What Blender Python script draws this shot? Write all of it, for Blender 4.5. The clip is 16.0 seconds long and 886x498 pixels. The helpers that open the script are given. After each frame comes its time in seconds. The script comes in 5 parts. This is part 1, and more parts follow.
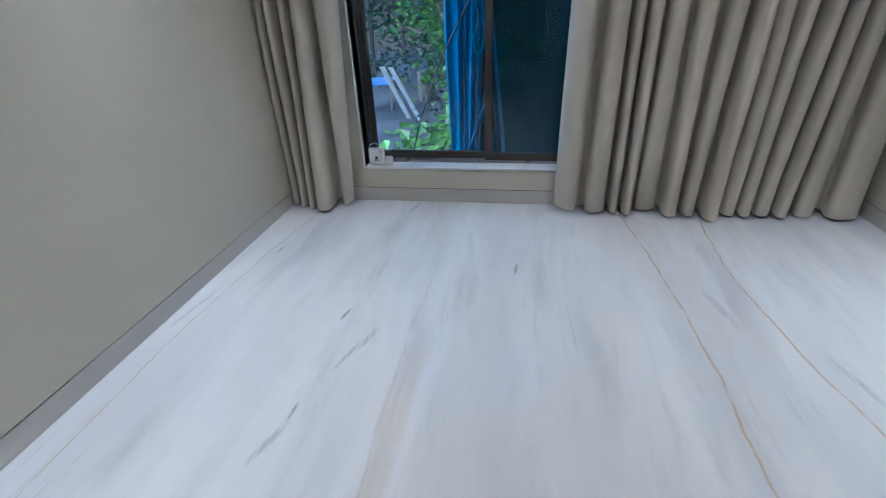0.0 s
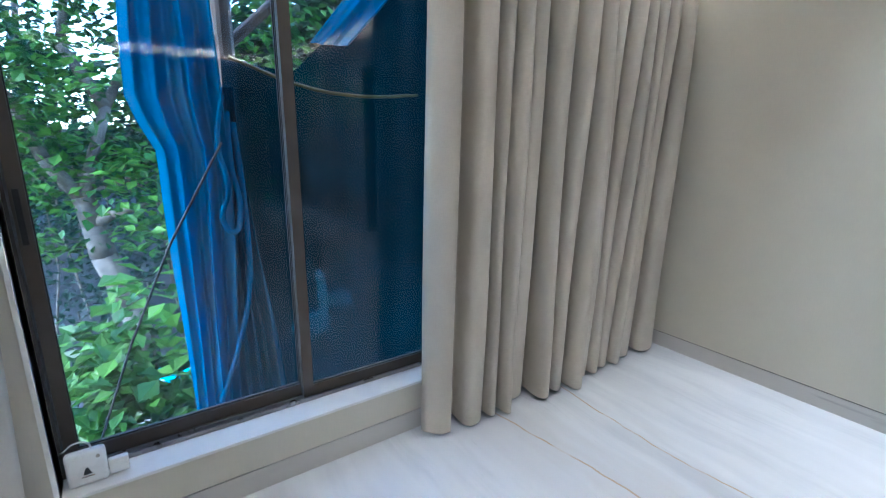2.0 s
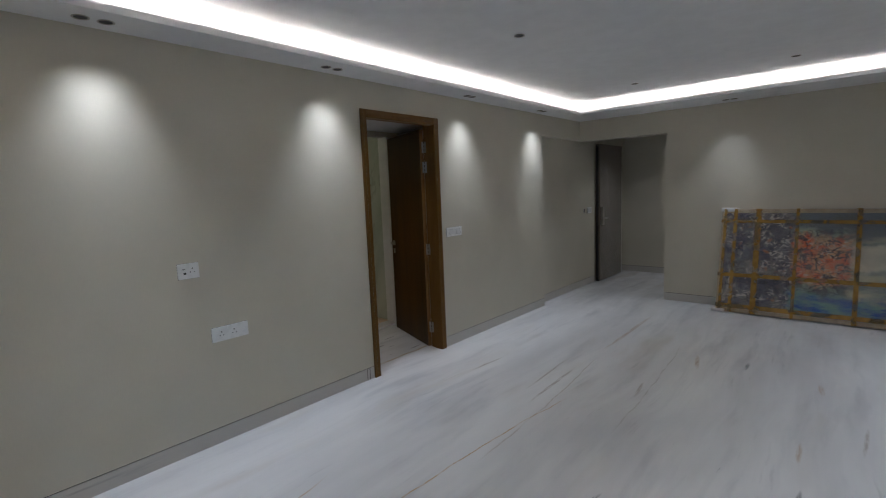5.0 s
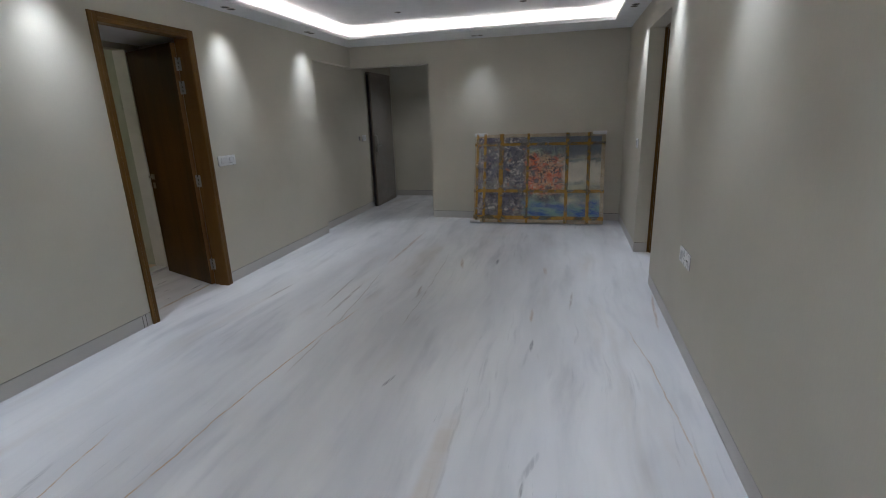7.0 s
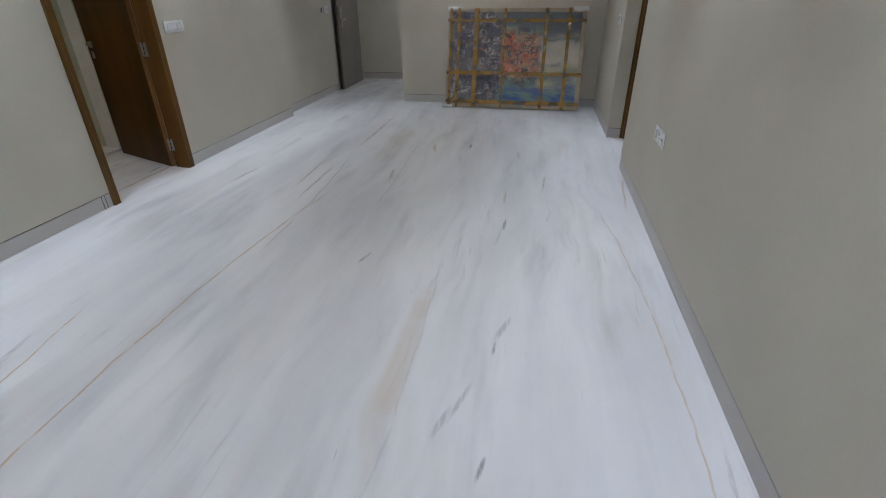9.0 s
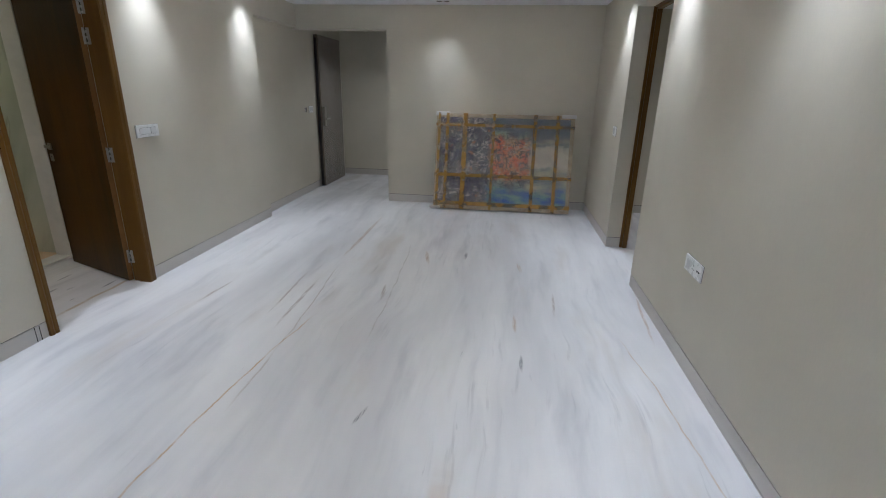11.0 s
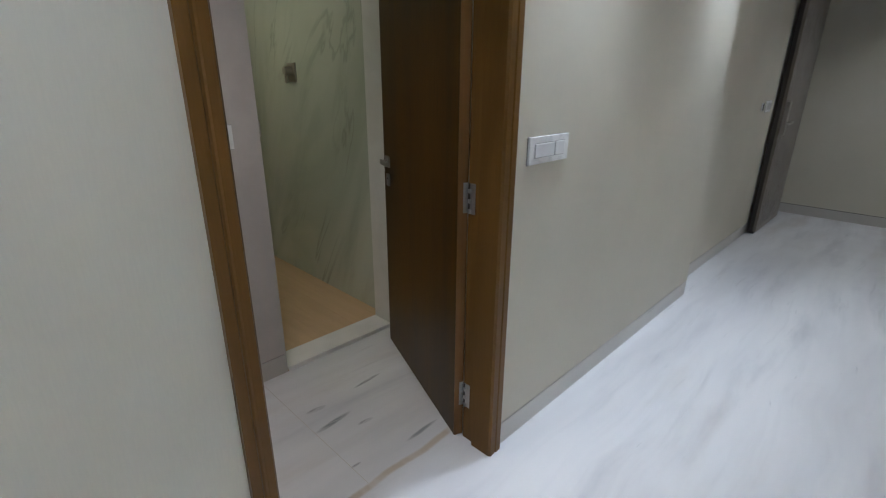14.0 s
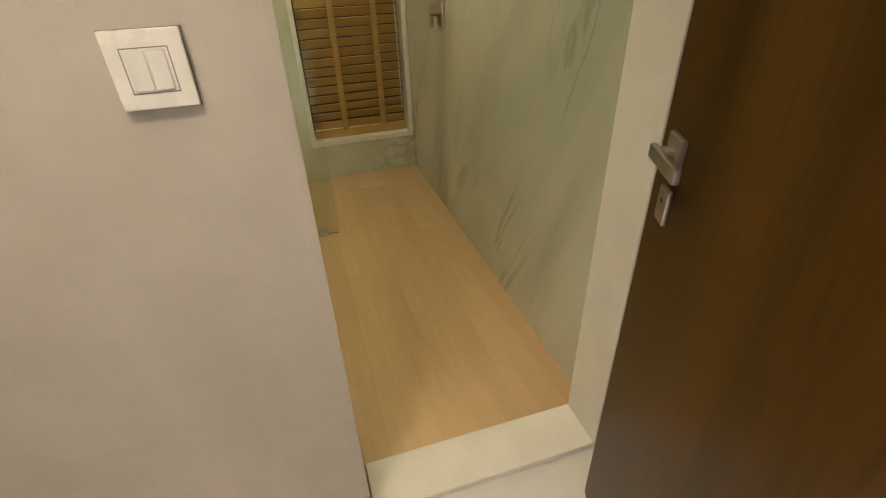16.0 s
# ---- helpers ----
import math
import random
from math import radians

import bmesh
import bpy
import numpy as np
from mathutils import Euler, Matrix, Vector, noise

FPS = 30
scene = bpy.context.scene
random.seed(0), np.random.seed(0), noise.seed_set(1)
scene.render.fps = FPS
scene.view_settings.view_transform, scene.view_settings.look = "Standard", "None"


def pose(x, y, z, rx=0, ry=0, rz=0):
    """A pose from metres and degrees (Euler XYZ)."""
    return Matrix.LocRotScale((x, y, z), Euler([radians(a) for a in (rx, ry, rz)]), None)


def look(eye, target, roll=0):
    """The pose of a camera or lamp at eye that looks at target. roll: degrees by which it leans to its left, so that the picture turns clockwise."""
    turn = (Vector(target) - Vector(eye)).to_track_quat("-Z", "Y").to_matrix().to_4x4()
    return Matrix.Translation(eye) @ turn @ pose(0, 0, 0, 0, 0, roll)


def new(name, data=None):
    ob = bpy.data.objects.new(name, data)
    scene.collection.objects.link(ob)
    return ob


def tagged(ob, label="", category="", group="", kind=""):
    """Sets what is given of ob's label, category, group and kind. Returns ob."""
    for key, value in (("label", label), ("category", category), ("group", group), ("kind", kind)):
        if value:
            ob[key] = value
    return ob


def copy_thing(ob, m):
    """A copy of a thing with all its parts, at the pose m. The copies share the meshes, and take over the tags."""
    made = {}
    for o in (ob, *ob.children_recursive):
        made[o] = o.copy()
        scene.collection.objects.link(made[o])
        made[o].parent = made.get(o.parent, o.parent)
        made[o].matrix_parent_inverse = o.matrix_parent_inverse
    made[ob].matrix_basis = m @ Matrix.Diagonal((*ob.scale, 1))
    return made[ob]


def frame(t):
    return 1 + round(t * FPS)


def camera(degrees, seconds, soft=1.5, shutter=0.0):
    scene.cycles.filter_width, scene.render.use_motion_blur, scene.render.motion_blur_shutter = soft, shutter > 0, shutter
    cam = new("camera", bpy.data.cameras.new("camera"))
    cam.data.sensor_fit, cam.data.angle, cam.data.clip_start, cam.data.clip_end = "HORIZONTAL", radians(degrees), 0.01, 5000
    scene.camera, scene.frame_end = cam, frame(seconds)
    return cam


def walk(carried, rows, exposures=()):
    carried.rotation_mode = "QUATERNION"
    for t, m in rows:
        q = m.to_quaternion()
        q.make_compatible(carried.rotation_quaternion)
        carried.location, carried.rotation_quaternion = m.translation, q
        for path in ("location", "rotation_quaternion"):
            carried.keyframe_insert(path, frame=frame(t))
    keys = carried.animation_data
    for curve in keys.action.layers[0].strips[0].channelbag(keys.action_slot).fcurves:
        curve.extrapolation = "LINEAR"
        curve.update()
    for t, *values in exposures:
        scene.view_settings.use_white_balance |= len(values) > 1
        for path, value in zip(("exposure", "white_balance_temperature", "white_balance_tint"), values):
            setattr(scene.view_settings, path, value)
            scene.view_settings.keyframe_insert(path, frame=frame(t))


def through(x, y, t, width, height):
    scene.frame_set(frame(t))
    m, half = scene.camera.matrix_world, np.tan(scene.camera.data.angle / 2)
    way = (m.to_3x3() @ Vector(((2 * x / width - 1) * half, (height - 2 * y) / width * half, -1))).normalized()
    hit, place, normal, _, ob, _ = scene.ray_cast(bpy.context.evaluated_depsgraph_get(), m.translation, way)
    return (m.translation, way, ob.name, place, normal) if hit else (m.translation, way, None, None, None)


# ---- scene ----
# lamp strengths
SKY, SUN = 0.285, 0.8
COVE, POCKET, WASH, BATH, PASSAGE = 6.8, 3.1, 5.4, 5.3, 5.9
DOWN = 2.55
LOBBY_FILL = 9.0
LAMP = (1.0, 0.77, 0.56)      # colour of the white lamps before the camera's white balance

cam = camera(85.8, 16.0, soft=1.0, shutter=0.12)
PATH = [
    (0, (-0.012, 0.529, 1.291), (-0.336, 2.259, 0.342), -2.6),
    (0.5, (-0.228, 0.887, 1.294), (-0.326, 2.663, 0.381), -1.2),
    (1, (-0.51, 1.264, 1.296), (-0.242, 3.046, 0.427), 0.5),
    (1.5, (-0.729, 1.556, 1.338), (0.006, 3.275, 0.628), 0.9),
    (2, (-0.843, 1.873, 1.382), (0.269, 3.461, 0.89), 0.5),
    (2.5, (-0.958, 2.161, 1.468), (0.453, 3.542, 1.147), -0.3),
    (3, (-0.947, 2.419, 1.495), (0.775, 3.411, 1.274), -0.8),
    (3.5, (-0.931, 2.689, 1.416), (1.05, 2.928, 1.268), -0.6),
    (4, (-0.929, 2.815, 1.443), (0.977, 2.25, 1.23), -1.2),
    (4.5, (-0.881, 2.879, 1.468), (0.78, 1.789, 1.239), -1.9),
    (5, (-0.867, 2.994, 1.475), (0.428, 1.488, 1.234), -2.3),
    (5.2, (-0.916, 3.032, 1.474), (0.283, 1.448, 1.239), -2.4),
    (7.5, (-0.902, 3.205, 1.366), (-0.51, 1.389, 0.625), -1.5),
    (8, (-0.889, 3.222, 1.316), (-0.523, 1.499, 0.369), -1.7),
    (10.3, (-0.782, 3.08, 1.377), (-0.505, 1.341, 0.429), 1.1),
    (10.5, (-0.749, 2.98, 1.395), (-0.474, 1.194, 0.537), 1.3),
    (11, (-0.58, 2.749, 1.434), (-0.353, 0.868, 0.792), 1.3),
    (11.5, (-0.354, 2.469, 1.479), (-0.23, 0.542, 0.959), 0.5),
    (12, (-0.159, 2.117, 1.492), (-0.105, 0.163, 1.067), -0.7),
    (12.5, (0.148, 1.801, 1.418), (0.423, -0.126, 0.961), -0.3),
    (13, (0.486, 1.472, 1.341), (1.191, -0.318, 0.792), -0.8),
    (13.5, (0.827, 1.134, 1.315), (1.908, -0.43, 0.694), -0.5),
    (14, (1.138, 0.845, 1.301), (2.461, -0.496, 0.628), 0.4),
    (14.5, (1.469, 0.547, 1.29), (2.996, -0.492, 0.523), -0.3),
    (15, (1.777, 0.359, 1.267), (3.358, -0.503, 0.397), 0.2),
    (15.2, (1.87, 0.273, 1.249), (3.455, -0.525, 0.327), -0.2),
    (15.5, (2.009, 0.151, 1.203), (3.606, -0.546, 0.221), -1.2),
    (16, (2.317, -0.013, 1.203), (3.936, -0.491, 0.131), -2.1),
]

EXPOSURES = [(0.0, 2.84, 4690, 6), (1.0, 3.05, 4570, 6), (2.0, 3.24, 4670, 6), (2.7, 3.23, 4950, 8), (3.5, 3.03, 5050, 9), (4.2, 2.36, 5000, 9), (5.0, 2.01, 5020, 8), (8.0, 2.45, 4960, 8),
             (11.0, 2.80, 4990, 8), (12.5, 2.50, 4960, 8), (13.5, 2.76, 4890, 7), (14.0, 2.86, 4860, 7), (14.5, 3.10, 5030, 6), (15.0, 3.75, 5850, 6), (15.5, 4.15, 6380, 7), (16.0, 4.2, 6330, 6)]
walk(cam, [(t, look(eye, target, roll)) for t, eye, target, roll in PATH], EXPOSURES)

# ---- world, sun and large lights ----
world = bpy.data.worlds.new("sky")
scene.world = world
world.use_nodes = True
wn = world.node_tree
sky = wn.nodes.new("ShaderNodeTexSky")
sky.sky_type, sky.sun_disc = "NISHITA", False
sky.sun_elevation, sky.sun_rotation = radians(46), radians(250)
wn.links.new(sky.outputs[0], wn.nodes["Background"].inputs[0])
wn.nodes["Background"].inputs[1].default_value = SKY

sun = new("sun", bpy.data.lights.new("sun", "SUN"))
sun.data.energy, sun.data.angle, sun.data.color = SUN, radians(0.5), (1.0, 0.97, 0.92)
sun.matrix_world = look((-11.0, 0.0, 12.0), (0.0, 4.0, 0.0))


def spot_lamp(x, y, z, watts, tx=0.0, ty=0.0, cone=84, colour=(1.0, 0.86, 0.72)):
    ob = new("downlight_lamp", bpy.data.lights.new("downlight_lamp", "SPOT"))
    ob.data.energy, ob.data.spot_size, ob.data.spot_blend = watts, radians(cone), 1.0
    ob.data.shadow_soft_size, ob.data.color = 0.04, colour
    ob.matrix_world = look((x, y, z), (x + tx, y + ty, z - 1.0))
    return ob


# ---- materials ----
class Nodes:
    """Short-hand for a node material."""

    def __init__(self, name, rough=0.5, metal=0.0, spec=0.5):
        self.m = bpy.data.materials.new(name)
        self.m.use_nodes = True
        self.t = self.m.node_tree
        self.b = self.t.nodes["Principled BSDF"]
        self.b.inputs["Roughness"].default_value = rough
        self.b.inputs["Metallic"].default_value = metal
        self.b.inputs["Specular IOR Level"].default_value = spec

    def put(self, sock, v):
        if isinstance(v, bpy.types.NodeSocket):
            self.t.links.new(v, sock)
        elif isinstance(v, (tuple, list)) and len(v) == 3 and sock.type == "RGBA":
            sock.default_value = (*v, 1)
        else:
            sock.default_value = v

    def coords(self, kind="Object"):
        return self.t.nodes.new("ShaderNodeTexCoord").outputs[kind]

    def scaled(self, vec, s, loc=(0, 0, 0), rot=(0, 0, 0)):
        n = self.t.nodes.new("ShaderNodeMapping")
        self.put(n.inputs["Vector"], vec)
        n.inputs["Scale"].default_value = s
        n.inputs["Location"].default_value = loc
        n.inputs["Rotation"].default_value = rot
        return n.outputs[0]

    def noise(self, vec, scale, detail=3.0, rough=0.55, warp=0.0):
        n = self.t.nodes.new("ShaderNodeTexNoise")
        self.put(n.inputs["Vector"], vec)
        n.inputs["Scale"].default_value, n.inputs["Detail"].default_value = scale, detail
        n.inputs["Roughness"].default_value, n.inputs["Distortion"].default_value = rough, warp
        return n.outputs["Fac"]

    def cells(self, vec, scale):
        n = self.t.nodes.new("ShaderNodeTexVoronoi")
        self.put(n.inputs["Vector"], vec)
        n.inputs["Scale"].default_value = scale
        return n.outputs["Distance"]

    def math(self, op, a, b=0.0, c=0.0):
        n = self.t.nodes.new("ShaderNodeMath")
        n.operation = op
        for i, v in enumerate((a, b, c)):
            self.put(n.inputs[i], v)
        return n.outputs[0]

    def band(self, v, a, b, lo=0.0, hi=1.0):
        n = self.t.nodes.new("ShaderNodeMapRange")
        n.interpolation_type = "SMOOTHSTEP"
        self.put(n.inputs["Value"], v)
        for key, val in (("From Min", a), ("From Max", b), ("To Min", lo), ("To Max", hi)):
            n.inputs[key].default_value = val
        return n.outputs["Result"]

    def mix(self, fac, a, b):
        n = self.t.nodes.new("ShaderNodeMix")
        n.data_type = "RGBA"
        self.put(n.inputs["Factor"], fac)
        self.put(n.inputs["A"] if n.inputs["A"].type == "RGBA" else n.inputs[6], a)
        self.put(n.inputs[7], b)
        return n.outputs[2]

    def xyz(self, vec):
        n = self.t.nodes.new("ShaderNodeSeparateXYZ")
        self.put(n.inputs[0], vec)
        return n.outputs

    def random(self):
        return self.t.nodes.new("ShaderNodeObjectInfo").outputs["Random"]

    def island(self):
        return self.t.nodes.new("ShaderNodeNewGeometry").outputs["Random Per Island"]

    def bump(self, height, strength=0.2, distance=0.002):
        n = self.t.nodes.new("ShaderNodeBump")
        self.put(n.inputs["Height"], height)
        n.inputs["Strength"].default_value, n.inputs["Distance"].default_value = strength, distance
        self.put(self.b.inputs["Normal"], n.outputs[0])

    def base(self, v):
        self.put(self.b.inputs["Base Color"], v)
        return self

    def rough(self, v):
        self.put(self.b.inputs["Roughness"], v)
        return self


def plain(name, colour, rough=0.5, metal=0.0, vary=0.12, scale=8.0, grain=150.0, relief=0.05, spec=0.5):
    n = Nodes(name, rough, metal, spec)
    v = n.coords()
    dark = tuple(c * (1 - vary) for c in colour)
    light = tuple(min(1, c * (1 + vary * 0.6)) for c in colour)
    n.base(n.mix(n.band(n.noise(v, scale, 4), 0.3, 0.7), dark, light))
    g = n.noise(v, grain, 2)
    n.rough(n.band(n.noise(v, scale * 3, 3), 0.2, 0.8, rough * 0.85, min(1, rough * 1.15)))
    if relief:
        n.bump(g, relief, 0.001)
    return n.m


def paint_wall():
    n = Nodes("wall_paint", 0.62, 0, 0.35)
    v = n.coords()
    big = n.noise(v, 1.3, 3)
    weave = n.noise(n.scaled(v, (260, 260, 24)), 1.0, 2)
    cross = n.noise(n.scaled(v, (26, 26, 240)), 1.0, 2)
    c = n.mix(n.band(big, 0.3, 0.7), (0.575, 0.54, 0.435), (0.62, 0.583, 0.475))
    c = n.mix(n.band(weave, 0.35, 0.65, 0, 0.10), c, (0.47, 0.44, 0.375))
    n.base(c)
    n.bump(n.math("ADD", weave, cross), 0.12, 0.0006)
    return n.m


def marble_floor():
    n = Nodes("white_marble", 0.2, 0, 0.5)
    v = n.coords()
    px, py, _ = n.xyz(v)
    drift = n.math("MULTIPLY_ADD", n.noise(n.scaled(v, (0.5, 0.55, 1)), 1.0, 3), 0.34, -0.17)
    comb = n.t.nodes.new("ShaderNodeCombineXYZ")
    n.put(comb.inputs[0], n.math("ADD", px, drift))
    n.put(comb.inputs[1], py)
    w = comb.outputs[0]
    c = n.mix(n.band(n.noise(n.scaled(w, (2.0, 0.38, 1)), 1.0, 4), 0.32, 0.68), (0.68, 0.68, 0.69), (0.84, 0.84, 0.84))
    c = n.mix(n.band(n.noise(n.scaled(w, (5.6, 0.85, 1), (3, 1, 0)), 1.0, 5), 0.5, 0.76, 0, 0.5), c, (0.46, 0.47, 0.50))
    c = n.mix(n.band(n.noise(n.scaled(w, (3.0, 0.55, 1), (7, 4, 0)), 1.0, 4), 0.54, 0.76, 0, 0.42), c, (0.56, 0.51, 0.44))
    c = n.mix(n.band(n.noise(n.scaled(w, (13, 0.55, 1), (4, 8, 0)), 1.0, 9, 0.62), 0.50, 0.76, 0, 0.22), c, (0.52, 0.53, 0.555))
    c = n.mix(n.band(n.noise(n.scaled(w, (60, 1.6, 1), (1, 3, 0)), 1.0, 6, 0.6), 0.60, 0.80, 0, 0.10), c, (0.42, 0.42, 0.44))
    spread = n.band(n.noise(n.scaled(w, (1.5, 0.6, 1), (1, 9, 0)), 1.0, 2), 0.46, 0.62)
    fine = n.band(n.noise(n.scaled(w, (30, 2.0, 1), (5, 2, 0)), 1.0, 7, 0.6, 0.25), 0.56, 0.72, 0, 0.24)
    c = n.mix(n.math("MULTIPLY", fine, spread), c, (0.30, 0.30, 0.325))
    fleck = n.band(n.noise(n.scaled(w, (46, 3.4, 1), (2, 6, 0)), 1.0, 6, 0.6), 0.66, 0.75, 0, 0.38)
    c = n.mix(n.math("MULTIPLY", fleck, n.band(n.noise(n.scaled(w, (1.1, 0.8, 1), (4, 3, 0)), 1.0, 2), 0.5, 0.6)), c, (0.22, 0.22, 0.24))
    wob = n.math("MULTIPLY_ADD", n.noise(n.scaled(v, (1.5, 3.2, 1)), 1.0, 4), 0.05, -0.025)

    def vein(x0, k, yc, ya, yb, width, colour, strength):
        """A thin vein along y, bowed about yc, that runs from ya to yb."""
        d = n.math("SUBTRACT", py, yc)
        line = n.math("MULTIPLY_ADD", n.math("MULTIPLY", d, d), k, x0)
        off = n.math("ABSOLUTE", n.math("ADD", n.math("SUBTRACT", px, line), wob))
        on = n.band(off, width * 0.3, width, strength, 0)
        ends = n.math("MULTIPLY", n.band(py, ya, ya + 0.25), n.band(py, yb - 0.3, yb, 1, 0))
        brk = n.band(n.noise(n.scaled(v, (3, 7, 1), (x0, 0, 0)), 1.0, 3), 0.32, 0.56, 0.25, 1)
        return n.mix(n.math("MULTIPLY", n.math("MULTIPLY", on, ends), brk), c, colour)

    gold = (0.50, 0.33, 0.15)
    c = vein(0.73, -0.05, 1.75, 0.0, 3.7, 0.0075, gold, 0.68)
    c = vein(1.02, 0.11, 2.85, 1.55, 3.7, 0.007, gold, 0.65)
    c = vein(-1.5, 0.05, 1.8, 0.0, 3.6, 0.006, gold, 0.5)
    c = vein(0.62, 0.03, 1.2, -0.9, 1.1, 0.008, (0.42, 0.36, 0.30), 0.45)
    c = vein(0.16, 0.02, 0.5, -1.6, 0.4, 0.007, (0.40, 0.37, 0.34), 0.4)
    c = vein(-0.42, 0.02, 1.6, 1.15, 2.25, 0.06, (0.62, 0.51, 0.38), 0.34)
    c = vein(-0.47, 0.03, 2.0, 0.9, 2.9, 0.008, (0.40, 0.38, 0.37), 0.22)
    c = vein(2.19, 0.0, 0.0, -0.6, 0.5, 0.02, (0.50, 0.40, 0.27), 0.7)

    torn = n.band(n.noise(n.scaled(v, (80, 9, 1)), 1.0, 5, 0.6), 0.36, 0.58, 0.25, 1)

    def mark(x, y, half, width, lean, colour=(0.20, 0.21, 0.225)):
        """A short dark stroke of the stone."""
        dy = n.math("SUBTRACT", py, y)
        dx = n.math("ADD", n.math("MULTIPLY_ADD", dy, -lean, n.math("SUBTRACT", px, x)), n.math("MULTIPLY", wob, 0.5))
        e = n.math("ADD", n.math("POWER", n.math("ABSOLUTE", n.math("DIVIDE", dx, width)), 2.0), n.math("POWER", n.math("ABSOLUTE", n.math("DIVIDE", dy, half)), 2.0))
        return n.mix(n.math("MULTIPLY", n.band(e, 0.0, 1.0, 0.74, 0), torn), c, colour)

    for args in ((-0.04, 2.70, 0.07, 0.014, 0.1), (0.0, 0.98, 0.08, 0.013, 0.25), (-0.74, 3.46, 0.12, 0.02, 0.2, (0.42, 0.42, 0.45)), (-0.75, 0.42, 0.10, 0.014, 0),
                 (2.548, 0.035, 0.10, 0.016, -0.1), (2.68, -0.23, 0.09, 0.011, -0.05), (2.664, 0.043, 0.05, 0.016, 0.1), (2.265, -0.19, 0.10, 0.012, 0), (2.30, 0.104, 0.026, 0.007, 0), (2.465, -0.06, 0.04, 0.012, 0.1),
                 (-1.40, 2.79, 0.05, 0.010, 0), (-0.80, 2.22, 0.06, 0.012, 0.2), (-0.30, -1.3, 0.12, 0.02, 0)):
        c = mark(*args)
    ash = (0.50, 0.505, 0.52)
    for args in ((-0.815, 1.50, 0.12, 0.020, 0.35, ash), (-1.55, 2.19, 0.22, 0.012, 0.12, ash), (1.20, 2.02, 0.16, 0.020, -0.25, ash), (-0.69, 1.96, 0.14, 0.014, 0.3, ash),
                 (0.87, 2.44, 0.18, 0.028, -0.2, ash), (-0.79, 1.63, 0.06, 0.010, 0.1), (-0.64, 2.06, 0.10, 0.018, 0.3, ash)):
        c = mark(*args)
    dusty, brown = (0.42, 0.38, 0.345), (0.50, 0.40, 0.31)
    for args in ((0.915, -0.31, 0.44, 0.013, -0.04, dusty), (0.78, -0.15, 0.46, 0.017, -0.03, dusty), (-0.995, -0.39, 0.22, 0.013, 0.05, dusty), (-0.717, -0.05, 0.14, 0.016, 0, brown),
                 (0.235, -0.40, 0.16, 0.016, -0.1, dusty), (-1.58, -0.30, 0.45, 0.013, 0.1, brown), (1.43, -0.20, 0.23, 0.016, 0.1, dusty), (0.035, -1.2, 0.2, 0.022, -0.2, brown),
                 (-0.77, -1.08, 0.13, 0.02, -0.1, brown), (0.767, -1.75, 0.8, 0.024, 0, brown)):
        c = mark(*args)
    n.base(c)
    n.rough(n.band(n.noise(v, 5, 4), 0.3, 0.7, 0.17, 0.27))
    n.bump(n.noise(v, 3.0, 2), 0.02, 0.002)
    return n.m


def skirting_stone():
    n = Nodes("skirting_stone", 0.3, 0, 0.45)
    v = n.coords()
    c = n.mix(n.band(n.noise(n.scaled(v, (0.7, 0.7, 3)), 1.0, 3), 0.3, 0.7), (0.50, 0.475, 0.43), (0.60, 0.575, 0.53))
    dark = n.band(n.noise(n.scaled(v, (1.6, 1.6, 26)), 1.0, 5), 0.60, 0.72, 0, 0.65)
    c = n.mix(n.math("MULTIPLY", dark, n.band(n.noise(n.scaled(v, (0.5, 0.5, 1), (2, 5, 0)), 1.0, 2), 0.5, 0.6)), c, (0.20, 0.19, 0.18))
    n.base(c)
    return n.m


def wood(name, dark, light, rough=0.38, along=(9, 9, 0.7), coarse=1.0, spec=0.45, streak=0.16, each=0.0):
    n = Nodes(name, rough, 0, spec)
    v = n.coords()
    pale = n.noise(n.scaled(v, along), 1.0 * coarse, 5, 0.6, 0.6)
    grain = n.noise(n.scaled(v, tuple(a * 14 for a in along)), 1.0 * coarse, 3)
    c = n.mix(n.band(pale, 0.3, 0.7), dark, light)
    c = n.mix(n.band(grain, 0.45, 0.75, 0, streak), c, tuple(k * 0.45 for k in dark))
    if each:
        c = n.mix(n.math('MULTIPLY', n.random(), each), c, tuple(k * 0.4 for k in dark))
    n.base(c)
    n.rough(n.band(pale, 0.2, 0.8, rough * 0.9, rough * 1.1))
    return n.m


